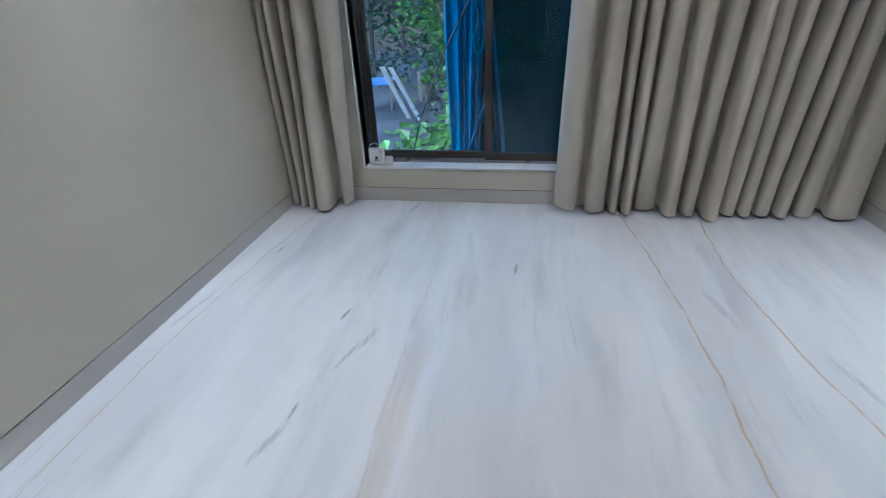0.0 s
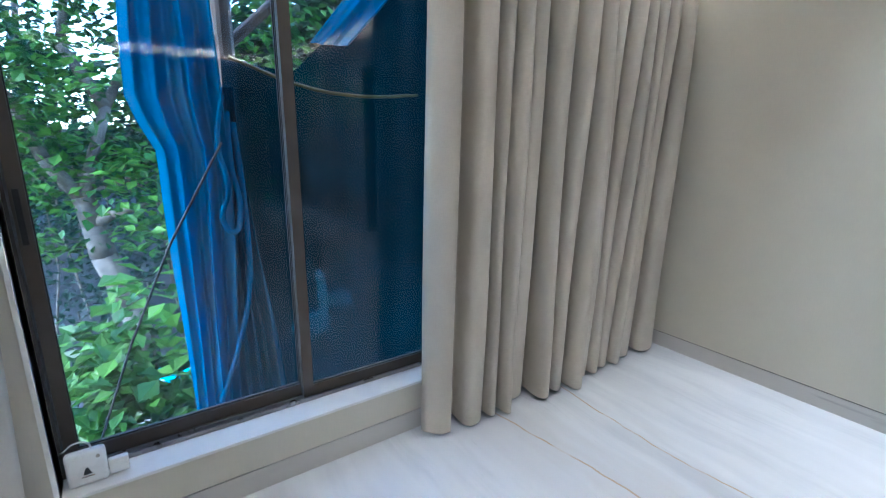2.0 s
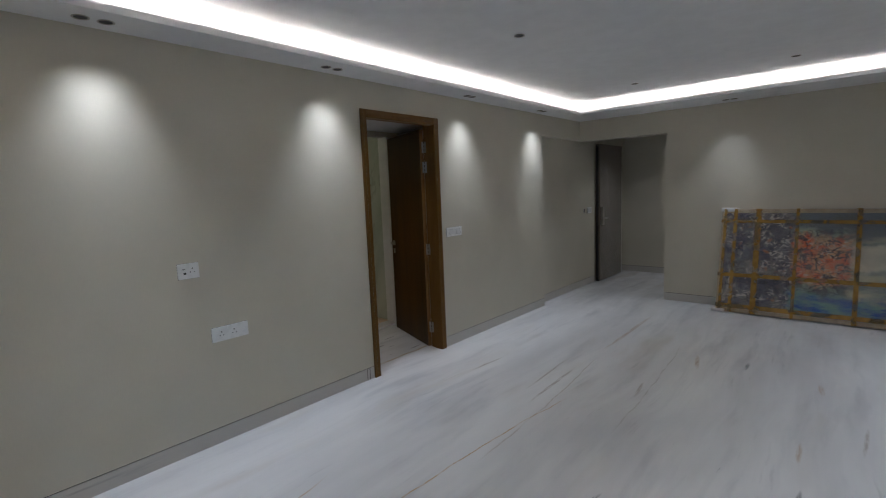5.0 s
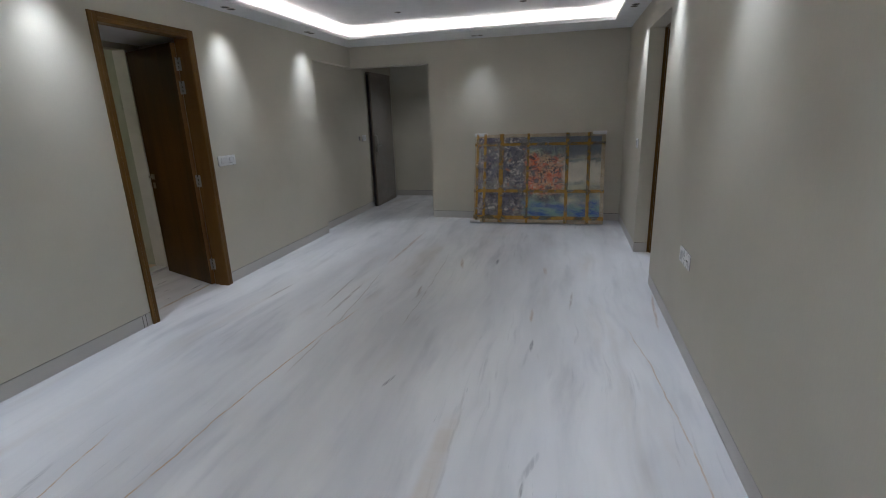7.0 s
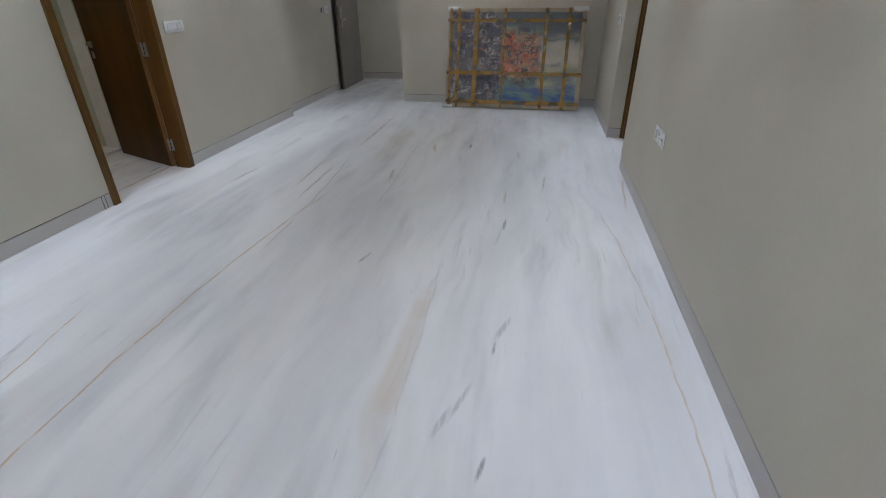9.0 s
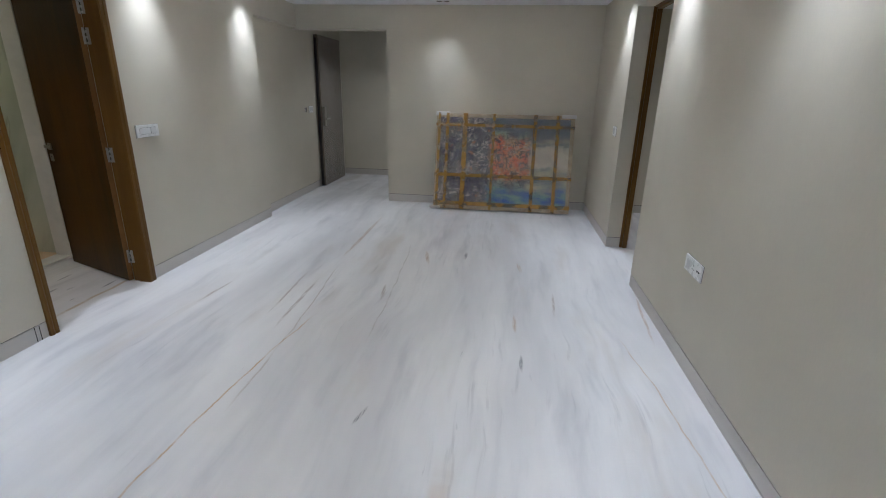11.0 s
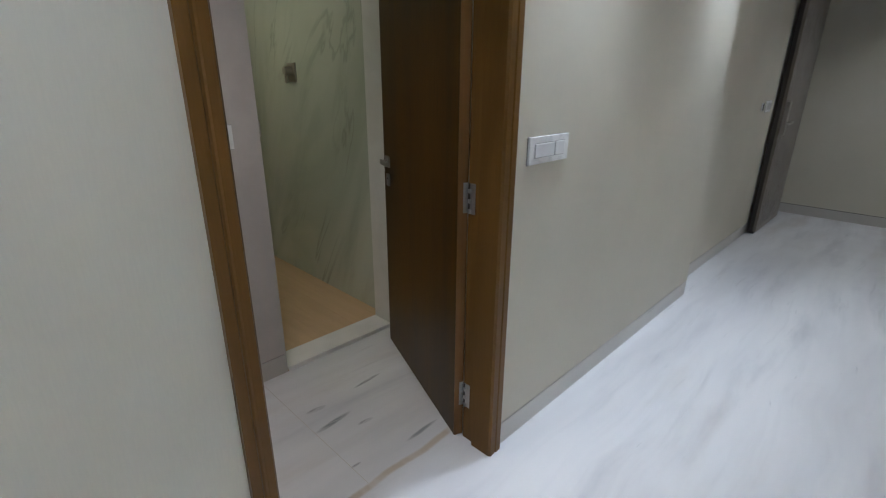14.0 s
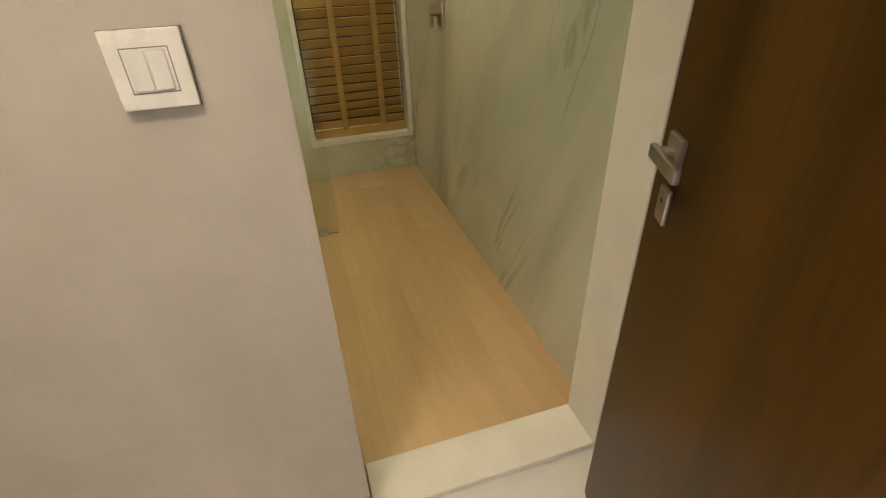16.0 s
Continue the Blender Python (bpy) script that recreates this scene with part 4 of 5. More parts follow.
lo = [bm.verts.new((0.188 * math.cos(a), 0.2 + 0.252 * math.sin(a), 0.382)) for a in (2 * math.pi * i / 24 for i in range(24))]
hi = [bm.verts.new((0.18 * math.cos(a), 0.2 + 0.245 * math.sin(a), 0.41)) for a in (2 * math.pi * i / 24 for i in range(24))]
for i in range(24):
    bm.faces.new((lo[i], lo[(i + 1) % 24], hi[(i + 1) % 24], hi[i]))
bm.faces.new(lo[::-1])
bm.faces.new(hi)
part("lid", bm, PLASTIC, wc, "closed white lid")
# fittings on the marble wall
for x, h, label in ((3.93, 1.33, "satin shower control on the marble wall"), (4.49, 0.965, "satin hand-spray holder on the marble wall")):
    fx = thing("wall_fitting", label, "bath fitting", pose(x, BY, h), "fittings on the marble wall")
    part("rose", soft(boxes((-0.045, 0.045, 0.0, 0.012, -0.055, 0.055)), 0.004, 2), SATIN, fx)
    part("knob", rod(bmesh.new(), (0, 0.01, 0.01), (0, 0.055, 0.01), 0.028, 0.022, 16), SATIN, fx)
    part("lever", soft(boxes((-0.008, 0.008, 0.04, 0.054, -0.06, 0.02)), 0.003, 1), SATIN, fx)
# warm ceiling light
bl = thing("ceiling_light", "round warm white bathroom ceiling light", "ceiling light", pose(3.9, 0.1, 2.3))
part("housing", rod(bmesh.new(), (0, 0, 0), (0, 0, -0.03), 0.13, n=28), TRIM, bl)
part("diffuser", rod(bmesh.new(), (0, 0, -0.03), (0, 0, -0.036), 0.118, n=28), LED_WARM, bl, "glowing warm diffuser")
# Unseen passage downlight, assumed; placed for the brightness of wall and floor.
copy_thing(first, pose(2.44, 0.38, 2.13))
spot_lamp(2.44, 0.38, 2.12, PASSAGE, 0.10, -0.12, 104, (1.0, 0.76, 0.55)).data.shadow_soft_size = 0.12

# ---- west lobby ----
wall("wall_west_lobby_1", -2.87, -2.75, -2.70, -0.4, 2.6, "plain wall of the side lobby", ("x1", "y0"))
structure("wall_west_lobby_head", boxes((-2.87, -2.75, -3.3, -2.70, 2.06, 2.6)), WALL, "wall above the dark inner doorway", "wall")
wall("wall_west_lobby_2", -2.87, XW - 0.21, -3.45, -3.3, 2.6, "plain wall of the side lobby", ("y1",))
wall("wall_west_lobby_3", -2.87, XW - 0.21, -0.52, -0.4, 2.6, "plain wall of the side lobby", ("y0",))
structure("threshold_west", soft(boxes((-2.87, -2.74, -3.3, -2.70, 0.0, 0.025)), 0.003, 1), TRIM, "raised white marble threshold of the inner doorway", "threshold")
structure("ceiling_west_lobby", boxes((-4.4, XW - 0.21, -5.4, -0.4, 2.3, 2.6)), WHITE, "white side lobby ceiling", "ceiling")
structure("wall_west_inner", boxes((-4.3, -4.15, -5.4, -0.4, 0.0, 2.6), (-4.15, -2.87, -2.2, -2.1, 0.0, 2.6)), GREEN, "marble wall of the dark inner room", "wall")

# Added fill lamps under made-up fixtures brighten the lobbies and the inner room.
for x, y, zc, w in ((-2.3, -2.0, 2.3, LOBBY_FILL * 0.5), (-3.5, -3.1, 2.3, LOBBY_FILL * 0.5), (1.2, -4.2, 2.28, LOBBY_FILL * 0.6)):
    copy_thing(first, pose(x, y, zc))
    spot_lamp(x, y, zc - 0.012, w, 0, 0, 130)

# ---- window ----
win = thing("window_1", "sliding bronze aluminium window in a white lining", "window", None, "", "structure")
for nm, d in (("lining", (WX0 - 0.014, WX0, YN - 0.012, YN + 0.105, WZ0 - 0.012, WZ1 + 0.014)), ("lining", (WX1, WX1 + 0.014, YN - 0.012, YN + 0.105, WZ0 - 0.012, WZ1 + 0.014)),
              ("lining", (WX0, WX1, YN - 0.012, YN + 0.105, WZ1, WZ1 + 0.014))):
    part(nm, soft(boxes(d), 0.003, 2), TRIM, win, "white painted lining")
part("window_sill", soft(boxes((WX0, WX1, YN - 0.014, YN + 0.105, WZ0 - 0.013, WZ0)), 0.003, 2), TRIM, win, "white painted sill")
FY0, FY1 = YN + 0.105, YN + 0.222
for d in ((WX0, WX0 + 0.01, FY0, FY1, WZ0, WZ1), (WX1 - 0.01, WX1, FY0, FY1, WZ0, WZ1), (WX0 + 0.01, WX1 - 0.01, FY0, FY1, WZ1 - 0.04, WZ1), (WX0 + 0.01, WX1 - 0.01, FY0 + 0.03, FY1, WZ0, WZ0 + 0.012)):
    part("window_frame", boxes(d), ALU_SHADED if d[1] - d[0] < 0.02 else ALU, win, "bronze outer frame with shade put into its uprights")
for k, y in enumerate((FY0 + 0.002, FY0 + 0.018)):
    part("track", boxes((WX0 + 0.01, WX1 - 0.01, y, y + 0.006, WZ0, WZ0 + 0.016 + 0.008 * k)), TRACK, win, "bare metal track rib")


def sash(x0, x1, y, label, shade):
    ob = part("sash", boxes((x0, x0 + 0.042, y, y + 0.032, WZ0 + 0.014, WZ1 - 0.03),
                            (x0 + 0.042, x1 - 0.042, y, y + 0.032, WZ0 + 0.014, WZ0 + 0.062), (x0 + 0.042, x1 - 0.042, y, y + 0.032, WZ1 - 0.075, WZ1 - 0.03)), ALU, win, label)
    part("stile", boxes((x1 - 0.042, x1, y, y + 0.032, WZ0 + 0.014, WZ1 - 0.03)), shade, ob, "upright sash stile, darkened as if shaded")
    g = part("pane", boxes((x0 + 0.04, x1 - 0.04, y + 0.013, y + 0.019, WZ0 + 0.06, WZ1 - 0.073)), PANE, ob, "clear glass pane")
    g.visible_shadow = False
    gs = 0.004
    part("gasket", boxes((x0 + 0.042, x0 + 0.042 + gs, y + 0.008, y + 0.012, WZ0 + 0.062, WZ1 - 0.075), (x1 - 0.042 - gs, x1 - 0.042, y + 0.008, y + 0.012, WZ0 + 0.062, WZ1 - 0.075),
                         (x0 + 0.042 + gs, x1 - 0.042 - gs, y + 0.008, y + 0.012, WZ0 + 0.062, WZ0 + 0.062 + gs)), BLACK, ob, "black rubber gasket")
    return ob


s1 = sash(WX0 + 0.006, -0.243, FY0 + 0.052, "bronze sliding sash", ALU_SHADED)
s2 = sash(-0.284, WX1 - 0.006, FY0 + 0.014, "bronze sliding sash", ALU_SHADED)
part("pull", soft(boxes((WX0 + 0.018, WX0 + 0.034, FY0 + 0.046, FY0 + 0.0525, 1.03, 1.20)), 0.003, 2), BLACK, s1, "black recessed pull")

# small white box with a plug and a cable on the sill
bx = thing("cable_box", "small white rounded plastic box with cable on the sill", "router", pose(-1.025, YN + 0.045, WZ0))
part("case", soft(boxes((-0.055, 0.055, -0.018, 0.018, 0.0, 0.118)), 0.014, 3), PLASTIC, bx, "glossy white case", smooth=True)
part("plug", soft(boxes((0.056, 0.112, -0.008, 0.012, 0.006, 0.06)), 0.005, 2), PLASTIC, bx, "white plug block")
bm = bmesh.new()
vs = [bm.verts.new(p) for p in ((-0.011, -0.0185, 0.04), (0.013, -0.0185, 0.04), (0.003, -0.0185, 0.066), (-0.004, -0.0185, 0.062))]
bm.faces.new(vs)
part("emblem", bm, SLOT, bx, "small dark emblem shape")
part("print_bar", boxes((-0.016, 0.018, -0.0192, -0.0182, 0.032, 0.0345)), TAPE, bx)
part("button", rod(bmesh.new(), (0.034, -0.0175, 0.096), (0.034, -0.02, 0.096), 0.006, n=12), SATIN, bx)
cu = bpy.data.curves.new("cable", "CURVE")
cu.dimensions, cu.bevel_depth, cu.bevel_resolution = "3D", 0.0028, 2
sp = cu.splines.new("BEZIER")
pts = ((0.02, 0.0, 0.115), (0.012, 0.0, 0.14), (-0.02, 0.005, 0.147), (-0.055, 0.02, 0.12), (-0.07, 0.05, 0.10))
sp.bezier_points.add(len(pts) - 1)
for bp, p in zip(sp.bezier_points, pts):
    bp.co, bp.handle_left_type, bp.handle_right_type = p, "AUTO", "AUTO"
cu.materials.append(PLASTIC)
cab = new("cable", cu)
cab.parent = bx


# ---- curtains ----
FOLD = ((0.0, 0.03), (0.08, 0.0), (0.20, 0.03), (0.31, 0.20), (0.30, 0.50), (0.32, 0.76), (0.43, 0.94), (0.62, 1.0), (0.82, 0.96), (0.97, 0.80), (1.02, 0.58), (0.97, 0.30), (0.94, 0.12), (1.0, 0.03))


def fold_at(s):
    """Plan of one fold: a broad front, a tight gap and a lip that hangs over the next one."""
    k = s * (len(FOLD) - 1)
    i = min(int(k), len(FOLD) - 2)
    f = k - i
    out = []
    for c in (0, 1):
        p = [FOLD[max(0, min(len(FOLD) - 1, i + d))][c] for d in (-1, 0, 1, 2)]
        out.append(0.5 * (2 * p[1] + (p[2] - p[0]) * f + (2 * p[0] - 5 * p[1] + 4 * p[2] - p[3]) * f * f + (3 * p[1] - p[0] - 3 * p[2] + p[3]) * f ** 3))
    return out


def curtain(label, tops, feet, deep, y0, depth, top, seed, lead, side=1):
    """A pinch-pleated curtain. tops, feet: x of the fold edges at the heading and at the hem. deep: depth of each fold.
    lead: x of the flat leading edge at the heading and at the hem. side -1 builds it the other way round."""
    rnd = random.Random(seed)
    ob = thing("curtain", label, "curtain", None, "curtains of the window")
    folds = len(tops) - 1
    hang = [rnd.uniform(-0.005, 0.008) for _ in range(folds)]
    slew = [rnd.uniform(-0.10, 0.16) for _ in range(folds)]
    zs = [0.0, 0.01, 0.04, 0.12, 0.3, 0.5, 0.7, 0.9, 1.1, 1.3, 1.5, 1.65, 1.78, 1.88, 1.96, 2.03, 2.09, 2.13, 2.16, 2.18, 2.195, 2.21, 2.23, 2.255, top - 0.012, top]
    cols = [(-1, k / 8) for k in range(8)]
    n = 39
    cols += [(i, k / n) for i in range(folds) for k in range(n + 1)]
    bm = bmesh.new()
    grid = []
    back = y0 + 0.5 * depth
    for i, s in cols:
        col = []
        for h in zs:
            up = h / top
            low = 1 - up
            pinch = max(0.0, min(1.0, (h - 2.02) / 0.165))
            pinch = pinch * pinch * (3 - 2 * pinch)
            if i == -1:
                a = lead[0] * up + lead[1] * low
                b = tops[0] * up + feet[0] * low
                x = a + (b - a) * s
                y = back - depth * (0.28 + 0.38 * math.sin(min(1.0, s / 0.55) * math.pi / 2) - 0.5 * max(0.0, s - 0.8) / 0.2) * (1 - 0.45 * pinch) + 0.006 * math.sin(h * 2.3 + s * 2)
                dz = 0.02 * (1 - s)
            else:
                x0, x1 = (tops[k] * up + feet[k] * low for k in (i, i + 1))
                w, mid = x1 - x0, (x0 + x1) / 2
                fx, fy = fold_at(s)
                d = depth * (deep[i] * low + (0.85 + 0.15 * deep[i]) * up)
                lie = slew[i] * fy * (0.4 + 0.6 * low)
                rx = x0 + w * (fx + lie * (0.6 + 0.4 * math.sin(h * 2.1 + i * 2.7)))
                ry = back - d * fy * (1.0 + 0.06 * math.sin(h * 2.6 + i * 1.9))
                # heading: flat tape between the pleats, each pleat a three-fold loop pinched at its stitch
                flare = 0.009 + 0.016 * max(0.0, min(1.0, (h - 2.195) / 0.08)) + 0.02 * (1 - pinch)
                k = (s - 0.22) / 0.56
                if 0 < k < 1:
                    px = mid + flare * (2 * k - 1) + 0.004 * math.sin(k * 6 * math.pi)
                    py = y0 - 0.042 * math.sin(k * math.pi) ** 0.5 * (0.78 + 0.22 * math.cos((2 * k - 1) * 3 * math.pi))
                else:
                    px = x0 + (mid - flare - x0) * s / 0.22 if k <= 0 else mid + flare + (x1 - mid - flare) * (s - 0.78) / 0.22
                    py = y0 + 0.006
                x = rx + (px - rx) * pinch + 0.007 * math.sin(h * 1.7 + i * 1.3 + seed) * (1 - pinch)
                y = ry + (py - ry) * pinch + (0.004 * noise.noise(Vector((x * 9, h * 1.6, seed))) + 0.0016 * noise.noise(Vector((x * 30, h * 22, seed)))) * (1 - pinch)
                dz = hang[i] + 0.016 * (1 - fy)
            col.append(bm.verts.new((side * x, y, 0.016 + dz * low + h * (top - 0.016) / top)))
        grid.append(col)
    for a, b in zip(grid, grid[1:]):
        for j in range(len(zs) - 1):
            bm.faces.new((a[j], b[j], b[j + 1], a[j + 1]))
    cl = part("cloth", bm, CLOTH, ob, "woven grey-beige cloth in deep folds", smooth=True)
    so = cl.modifiers.new("thickness", "SOLIDIFY")
    so.thickness, so.offset = 0.002, 0.0
    for i in range(folds):
        mid = side * (tops[i] + tops[i + 1]) / 2
        part("pleat_stitch", soft(boxes((mid - 0.010, mid + 0.010, y0 - 0.047, y0 - 0.034, 2.187, 2.199)), 0.003, 1), CLOTH, ob)
        part("hook", rod(bmesh.new(), (mid, y0 + 0.01, top - 0.02), (mid, y0 + 0.01, top + 0.035), 0.0025, n=6), STEEL, ob)
    return ob


CT = 2.285
curtain("long grey-beige pinch-pleated curtain drawn open", (0.37, 0.49, 0.57, 0.67, 0.79, 0.93, 1.085, 1.195, 1.32, 1.44, 1.535, 1.63, 1.745, 1.88),
        (0.335, 0.50, 0.57, 0.645, 0.81, 0.925, 1.03, 1.14, 1.25, 1.345, 1.46, 1.555, 1.695, 1.935), (0.72, 0.66, 0.88, 0.42, 0.84, 0.82, 1.1, 0.62, 0.74, 0.66, 0.76, 0.5, 0.72), 3.452, 0.19, CT, 5, (0.215, 0.180))
curtain("gathered grey-beige pinch-pleated curtain beside the wall", (1.285, 1.345, 1.43, 1.51, 1.595), (1.25, 1.415, 1.475, 1.545, 1.61), (1.3, 1.0, 0.9, 0.7), 3.44, 0.16, CT, 9, (1.062, 1.175), -1)
rail = thing("curtain_rail", "slim white curtain rail in the ceiling pocket", "curtain rail", pose(0, 3.44, CT + 0.03))
part("rail", soft(boxes((XW + 0.01, XE - 0.01, -0.012, 0.012, 0.0, 0.02)), 0.003, 1), TRIM, rail)
for x in (-1.4, -0.5, 0.4, 1.3):
    part("bracket", boxes((x - 0.012, x + 0.012, -0.008, 0.008, 0.02, TOP - CT - 0.03)), TRIM, rail)

# ---- wrapped painting leaning on the end wall ----
PW, PH, PT = 1.66, 1.16, 0.045
lean = math.degrees(math.atan2(0.265, 1.125))
art = thing("wrapped_painting", "large abstract painting wrapped in film and amber tape", "painting", pose(-0.575, -3.0, 0.012, lean, 0, 0))
part("canvas", boxes((-PW / 2 + 0.05, PW / 2 - 0.05, -PT, -0.002, 0.045, PH - 0.045)), CANVAS, art, "loose fields of dusk blue, coral and pale green")
fr = []
for d in ((-PW / 2, -PW / 2 + 0.05, 0.0, PH), (PW / 2 - 0.05, PW / 2, 0.0, PH), (-PW / 2 + 0.05, PW / 2 - 0.05, 0.0, 0.045), (-PW / 2 + 0.05, PW / 2 - 0.05, PH - 0.045, PH)):
    part("wrap_edge", soft(boxes((d[0], d[1], -PT - 0.004, 0.004, d[2], d[3])), 0.01, 2), WRAP, art, "padded edge under cloudy film")
bm = bmesh.new()
nx, nz = 40, 28
gridv = []
for i in range(nx + 1):
    row = []
    for k in range(nz + 1):
        x, h = -PW / 2 + PW * i / nx, PH * k / nz
        b = noise.noise(Vector((x * 6, h * 6, 0.3))) * 0.004 + noise.noise(Vector((x * 17, h * 17, 2.3))) * 0.0025
        row.append(bm.verts.new((x, 0.010 + b, h)))
    gridv.append(row)
for i in range(nx):
    for k in range(nz):
        bm.faces.new((gridv[i][k], gridv[i + 1][k], gridv[i + 1][k + 1], gridv[i][k + 1]))
part("film", bm, FILM, art, "crinkled cloudy wrapping film", smooth=True)
for x, w in ((0.79, 0.03), (0.69, 0.035), (0.475, 0.055), (0.128, 0.03), (-0.365, 0.04), (-0.63, 0.04)):
    part("tape_strip", boxes((x - w / 2, x + w / 2, 0.0165, 0.0185, 0.0, PH)), TAPE, art, "amber packing tape")
for h, w in ((1.02, 0.035), (0.416, 0.04), (0.07, 0.045)):
    part("tape_strip", boxes((-PW / 2, PW / 2, 0.0185, 0.0205, h - w / 2, h + w / 2)), TAPE, art, "amber packing tape")
for x in (-1, 1):
    part("corner_pad", soft(boxes((x * (PW / 2 - 0.075) - 0.085, x * (PW / 2 - 0.075) + 0.085, -PT, 0.018, PH - 0.03, PH + 0.014)), 0.012, 2), FOAM, art, "shiny white foam corner")
part("corner_pad", soft(boxes((PW / 2 - 0.09, PW / 2 + 0.045, -PT, 0.02, -0.004, 0.03)), 0.01, 2), FOAM, art, "white foam corner")

# ---- outside ----
GZ = -1.6
structure("ground", boxes((-60, 60, YN + 0.25, 120, GZ - 0.3, GZ)), SOIL, "bare grey yard soil with litter", "ground")


def smooth(v, a, b):
    k = max(0.0, min(1.0, (v - a) / (b - a)))
    return k * k * (3 - 2 * k)


def tarp(name, label, left, right, y, top, z0, folds, depth, seed, m):
    """A hanging sheet with soft upright folds. left, right: x of its sides at a height; top: height of its upper edge at x."""
    rnd = random.Random(seed)
    ph = [rnd.uniform(0, 6.28) for _ in range(4)]
    bm = bmesh.new()
    n, k = 120, 40
    g = []
    for i in range(n + 1):
        u = i / n
        t = top(left(1.6) + (right(1.6) - left(1.6)) * u)
        col = []
        for j in range(k + 1):
            zz = z0 + (t - z0) * j / k
            x = left(zz) + (right(zz) - left(zz)) * u + 0.012 * math.sin(zz * 3.1 + ph[0]) * (1 - u)
            v = folds * 6.28 * u + ph[1] + 0.5 * math.sin(0.8 * zz + ph[3])
            d = depth * (math.sin(v + 0.6 * math.sin(v)) + 0.45 * math.sin(2.3 * v + ph[2] - 0.9 * zz) + 0.25 * noise.noise(Vector((u * 9, zz * 1.7, seed))))
            col.append(bm.verts.new((x, y + d + 0.012 * math.sin(zz * 4 + u * 9), zz)))
        g.append(col)
    for i in range(n):
        for j in range(k):
            bm.faces.new((g[i][j], g[i + 1][j], g[i + 1][j + 1], g[i][j + 1]))
    ob = tagged(new(name, mesh_of(bm, m, True)), label, "tarpaulin", "tarpaulins outside the window")
    return ob


tarp("tarpaulin", "bunched bright blue tarpaulin tied beside the window", lambda z: -0.64 - 0.10 * smooth(z, 1.24, 1.5) + 0.04 * smooth(z, 1.7, 2.3), lambda z: -0.37 + 0.03 * math.cos((z - 1.3) * 2.2), 4.38, lambda x: 3.0, GZ, 2.6, 0.055, 3, TARP)
tarp("tarpaulin", "blue tarpaulin bundle hanging below its knot", lambda z: -0.37 - 0.05 * smooth(z, 1.2, 0.6), lambda z: -0.30 + 0.16 * smooth(z, 1.5, -0.4), 4.40, lambda x: 1.56, GZ, 2.2, 0.035, 6, TARP_SHADED)
tarp("shade_net", "dark blue shade net stretched outside the window", lambda z: -0.335, lambda z: 2.6, 4.47, lambda x: 1.66 + 1.02 * max(0.0, x - 0.02) + 0.10 * max(0.0, -x), GZ, 5.0, 0.022, 8, TARP_DIM)
tarp("tarpaulin", "loose blue tarpaulin flap above the shade net", lambda z: 0.12 + (z - 1.84) * 0.88, lambda z: 0.34 + (z - 1.84) * 0.95, 4.42, lambda x: 3.0, 1.80, 1.3, 0.025, 12, TARP)
po = thing("scaffold_pole", "rusty brown scaffold post behind the tarpaulin", "pole", pose(-0.29, 4.55, GZ))
part("tube", rod(bmesh.new(), (0, 0, 0), (0, 0, 5.0), 0.045, n=14), RUST, po)
part("brace", rod(bmesh.new(), (0.0, 0.05, 3.35), (0.75, 0.12, 4.05), 0.028, n=12), RUST, po, "slanting brace tube")
ry = bpy.data.curves.new("rope", "CURVE")
ry.dimensions, ry.bevel_depth = "3D", 0.009
sp = ry.splines.new("BEZIER")
rp = ((-0.30, 4.44, 1.70), (0.05, 4.42, 1.585), (0.36, 4.42, 1.55), (0.74, 4.42, 1.57))
sp.bezier_points.add(len(rp) - 1)
for q, p in zip(sp.bezier_points, rp):
    q.co, q.handle_left_type, q.handle_right_type = p, "AUTO", "AUTO"
ry.materials.append(ROPE_YELLOW)
tagged(new("rope", ry), "slack yellow rope strung across the shade net", "rope")
ro = bpy.data.curves.new("rope", "CURVE")
ro.dimensions, ro.bevel_depth = "3D", 0.006
sp = ro.splines.new("POLY")
rp = ((-0.40, 4.27, 1.31), (-0.66, 4.27, 0.86), (-0.86, 4.35, 0.40), (-1.1, 4.6, -0.3), (-1.4, 5.0, -1.58))
sp.points.add(len(rp) - 1)
for q, p in zip(sp.points, rp):
    q.co = (*p, 1)
ro.materials.append(BLACK)
tagged(new("rope", ro), "thin dark rope tied to the tarpaulin", "rope")
ro = bpy.data.curves.new("rope", "CURVE")
ro.dimensions, ro.bevel_depth = "3D", 0.013
for rp in (((-0.37, 4.33, 1.52), (-0.41, 4.31, 1.30), (-0.385, 4.30, 1.10), (-0.42, 4.29, 0.94), (-0.385, 4.28, 0.89), (-0.345, 4.29, 0.97), (-0.36, 4.31, 1.2), (-0.355, 4.33, 1.45)),
           ((-0.33, 4.33, 1.40), (-0.315, 4.31, 0.9), (-0.34, 4.30, 0.55), (-0.43, 4.29, 0.25), (-0.52, 4.29, 0.02))):
    sp = ro.splines.new("BEZIER")
    sp.bezier_points.add(len(rp) - 1)
    for q, p in zip(sp.bezier_points, rp):
        q.co, q.handle_left_type, q.handle_right_type = p, "AUTO", "AUTO"
ro.materials.append(TARP)
tagged(new("rope", ro), "blue twisted rope loops hanging from the tarpaulin", "rope")


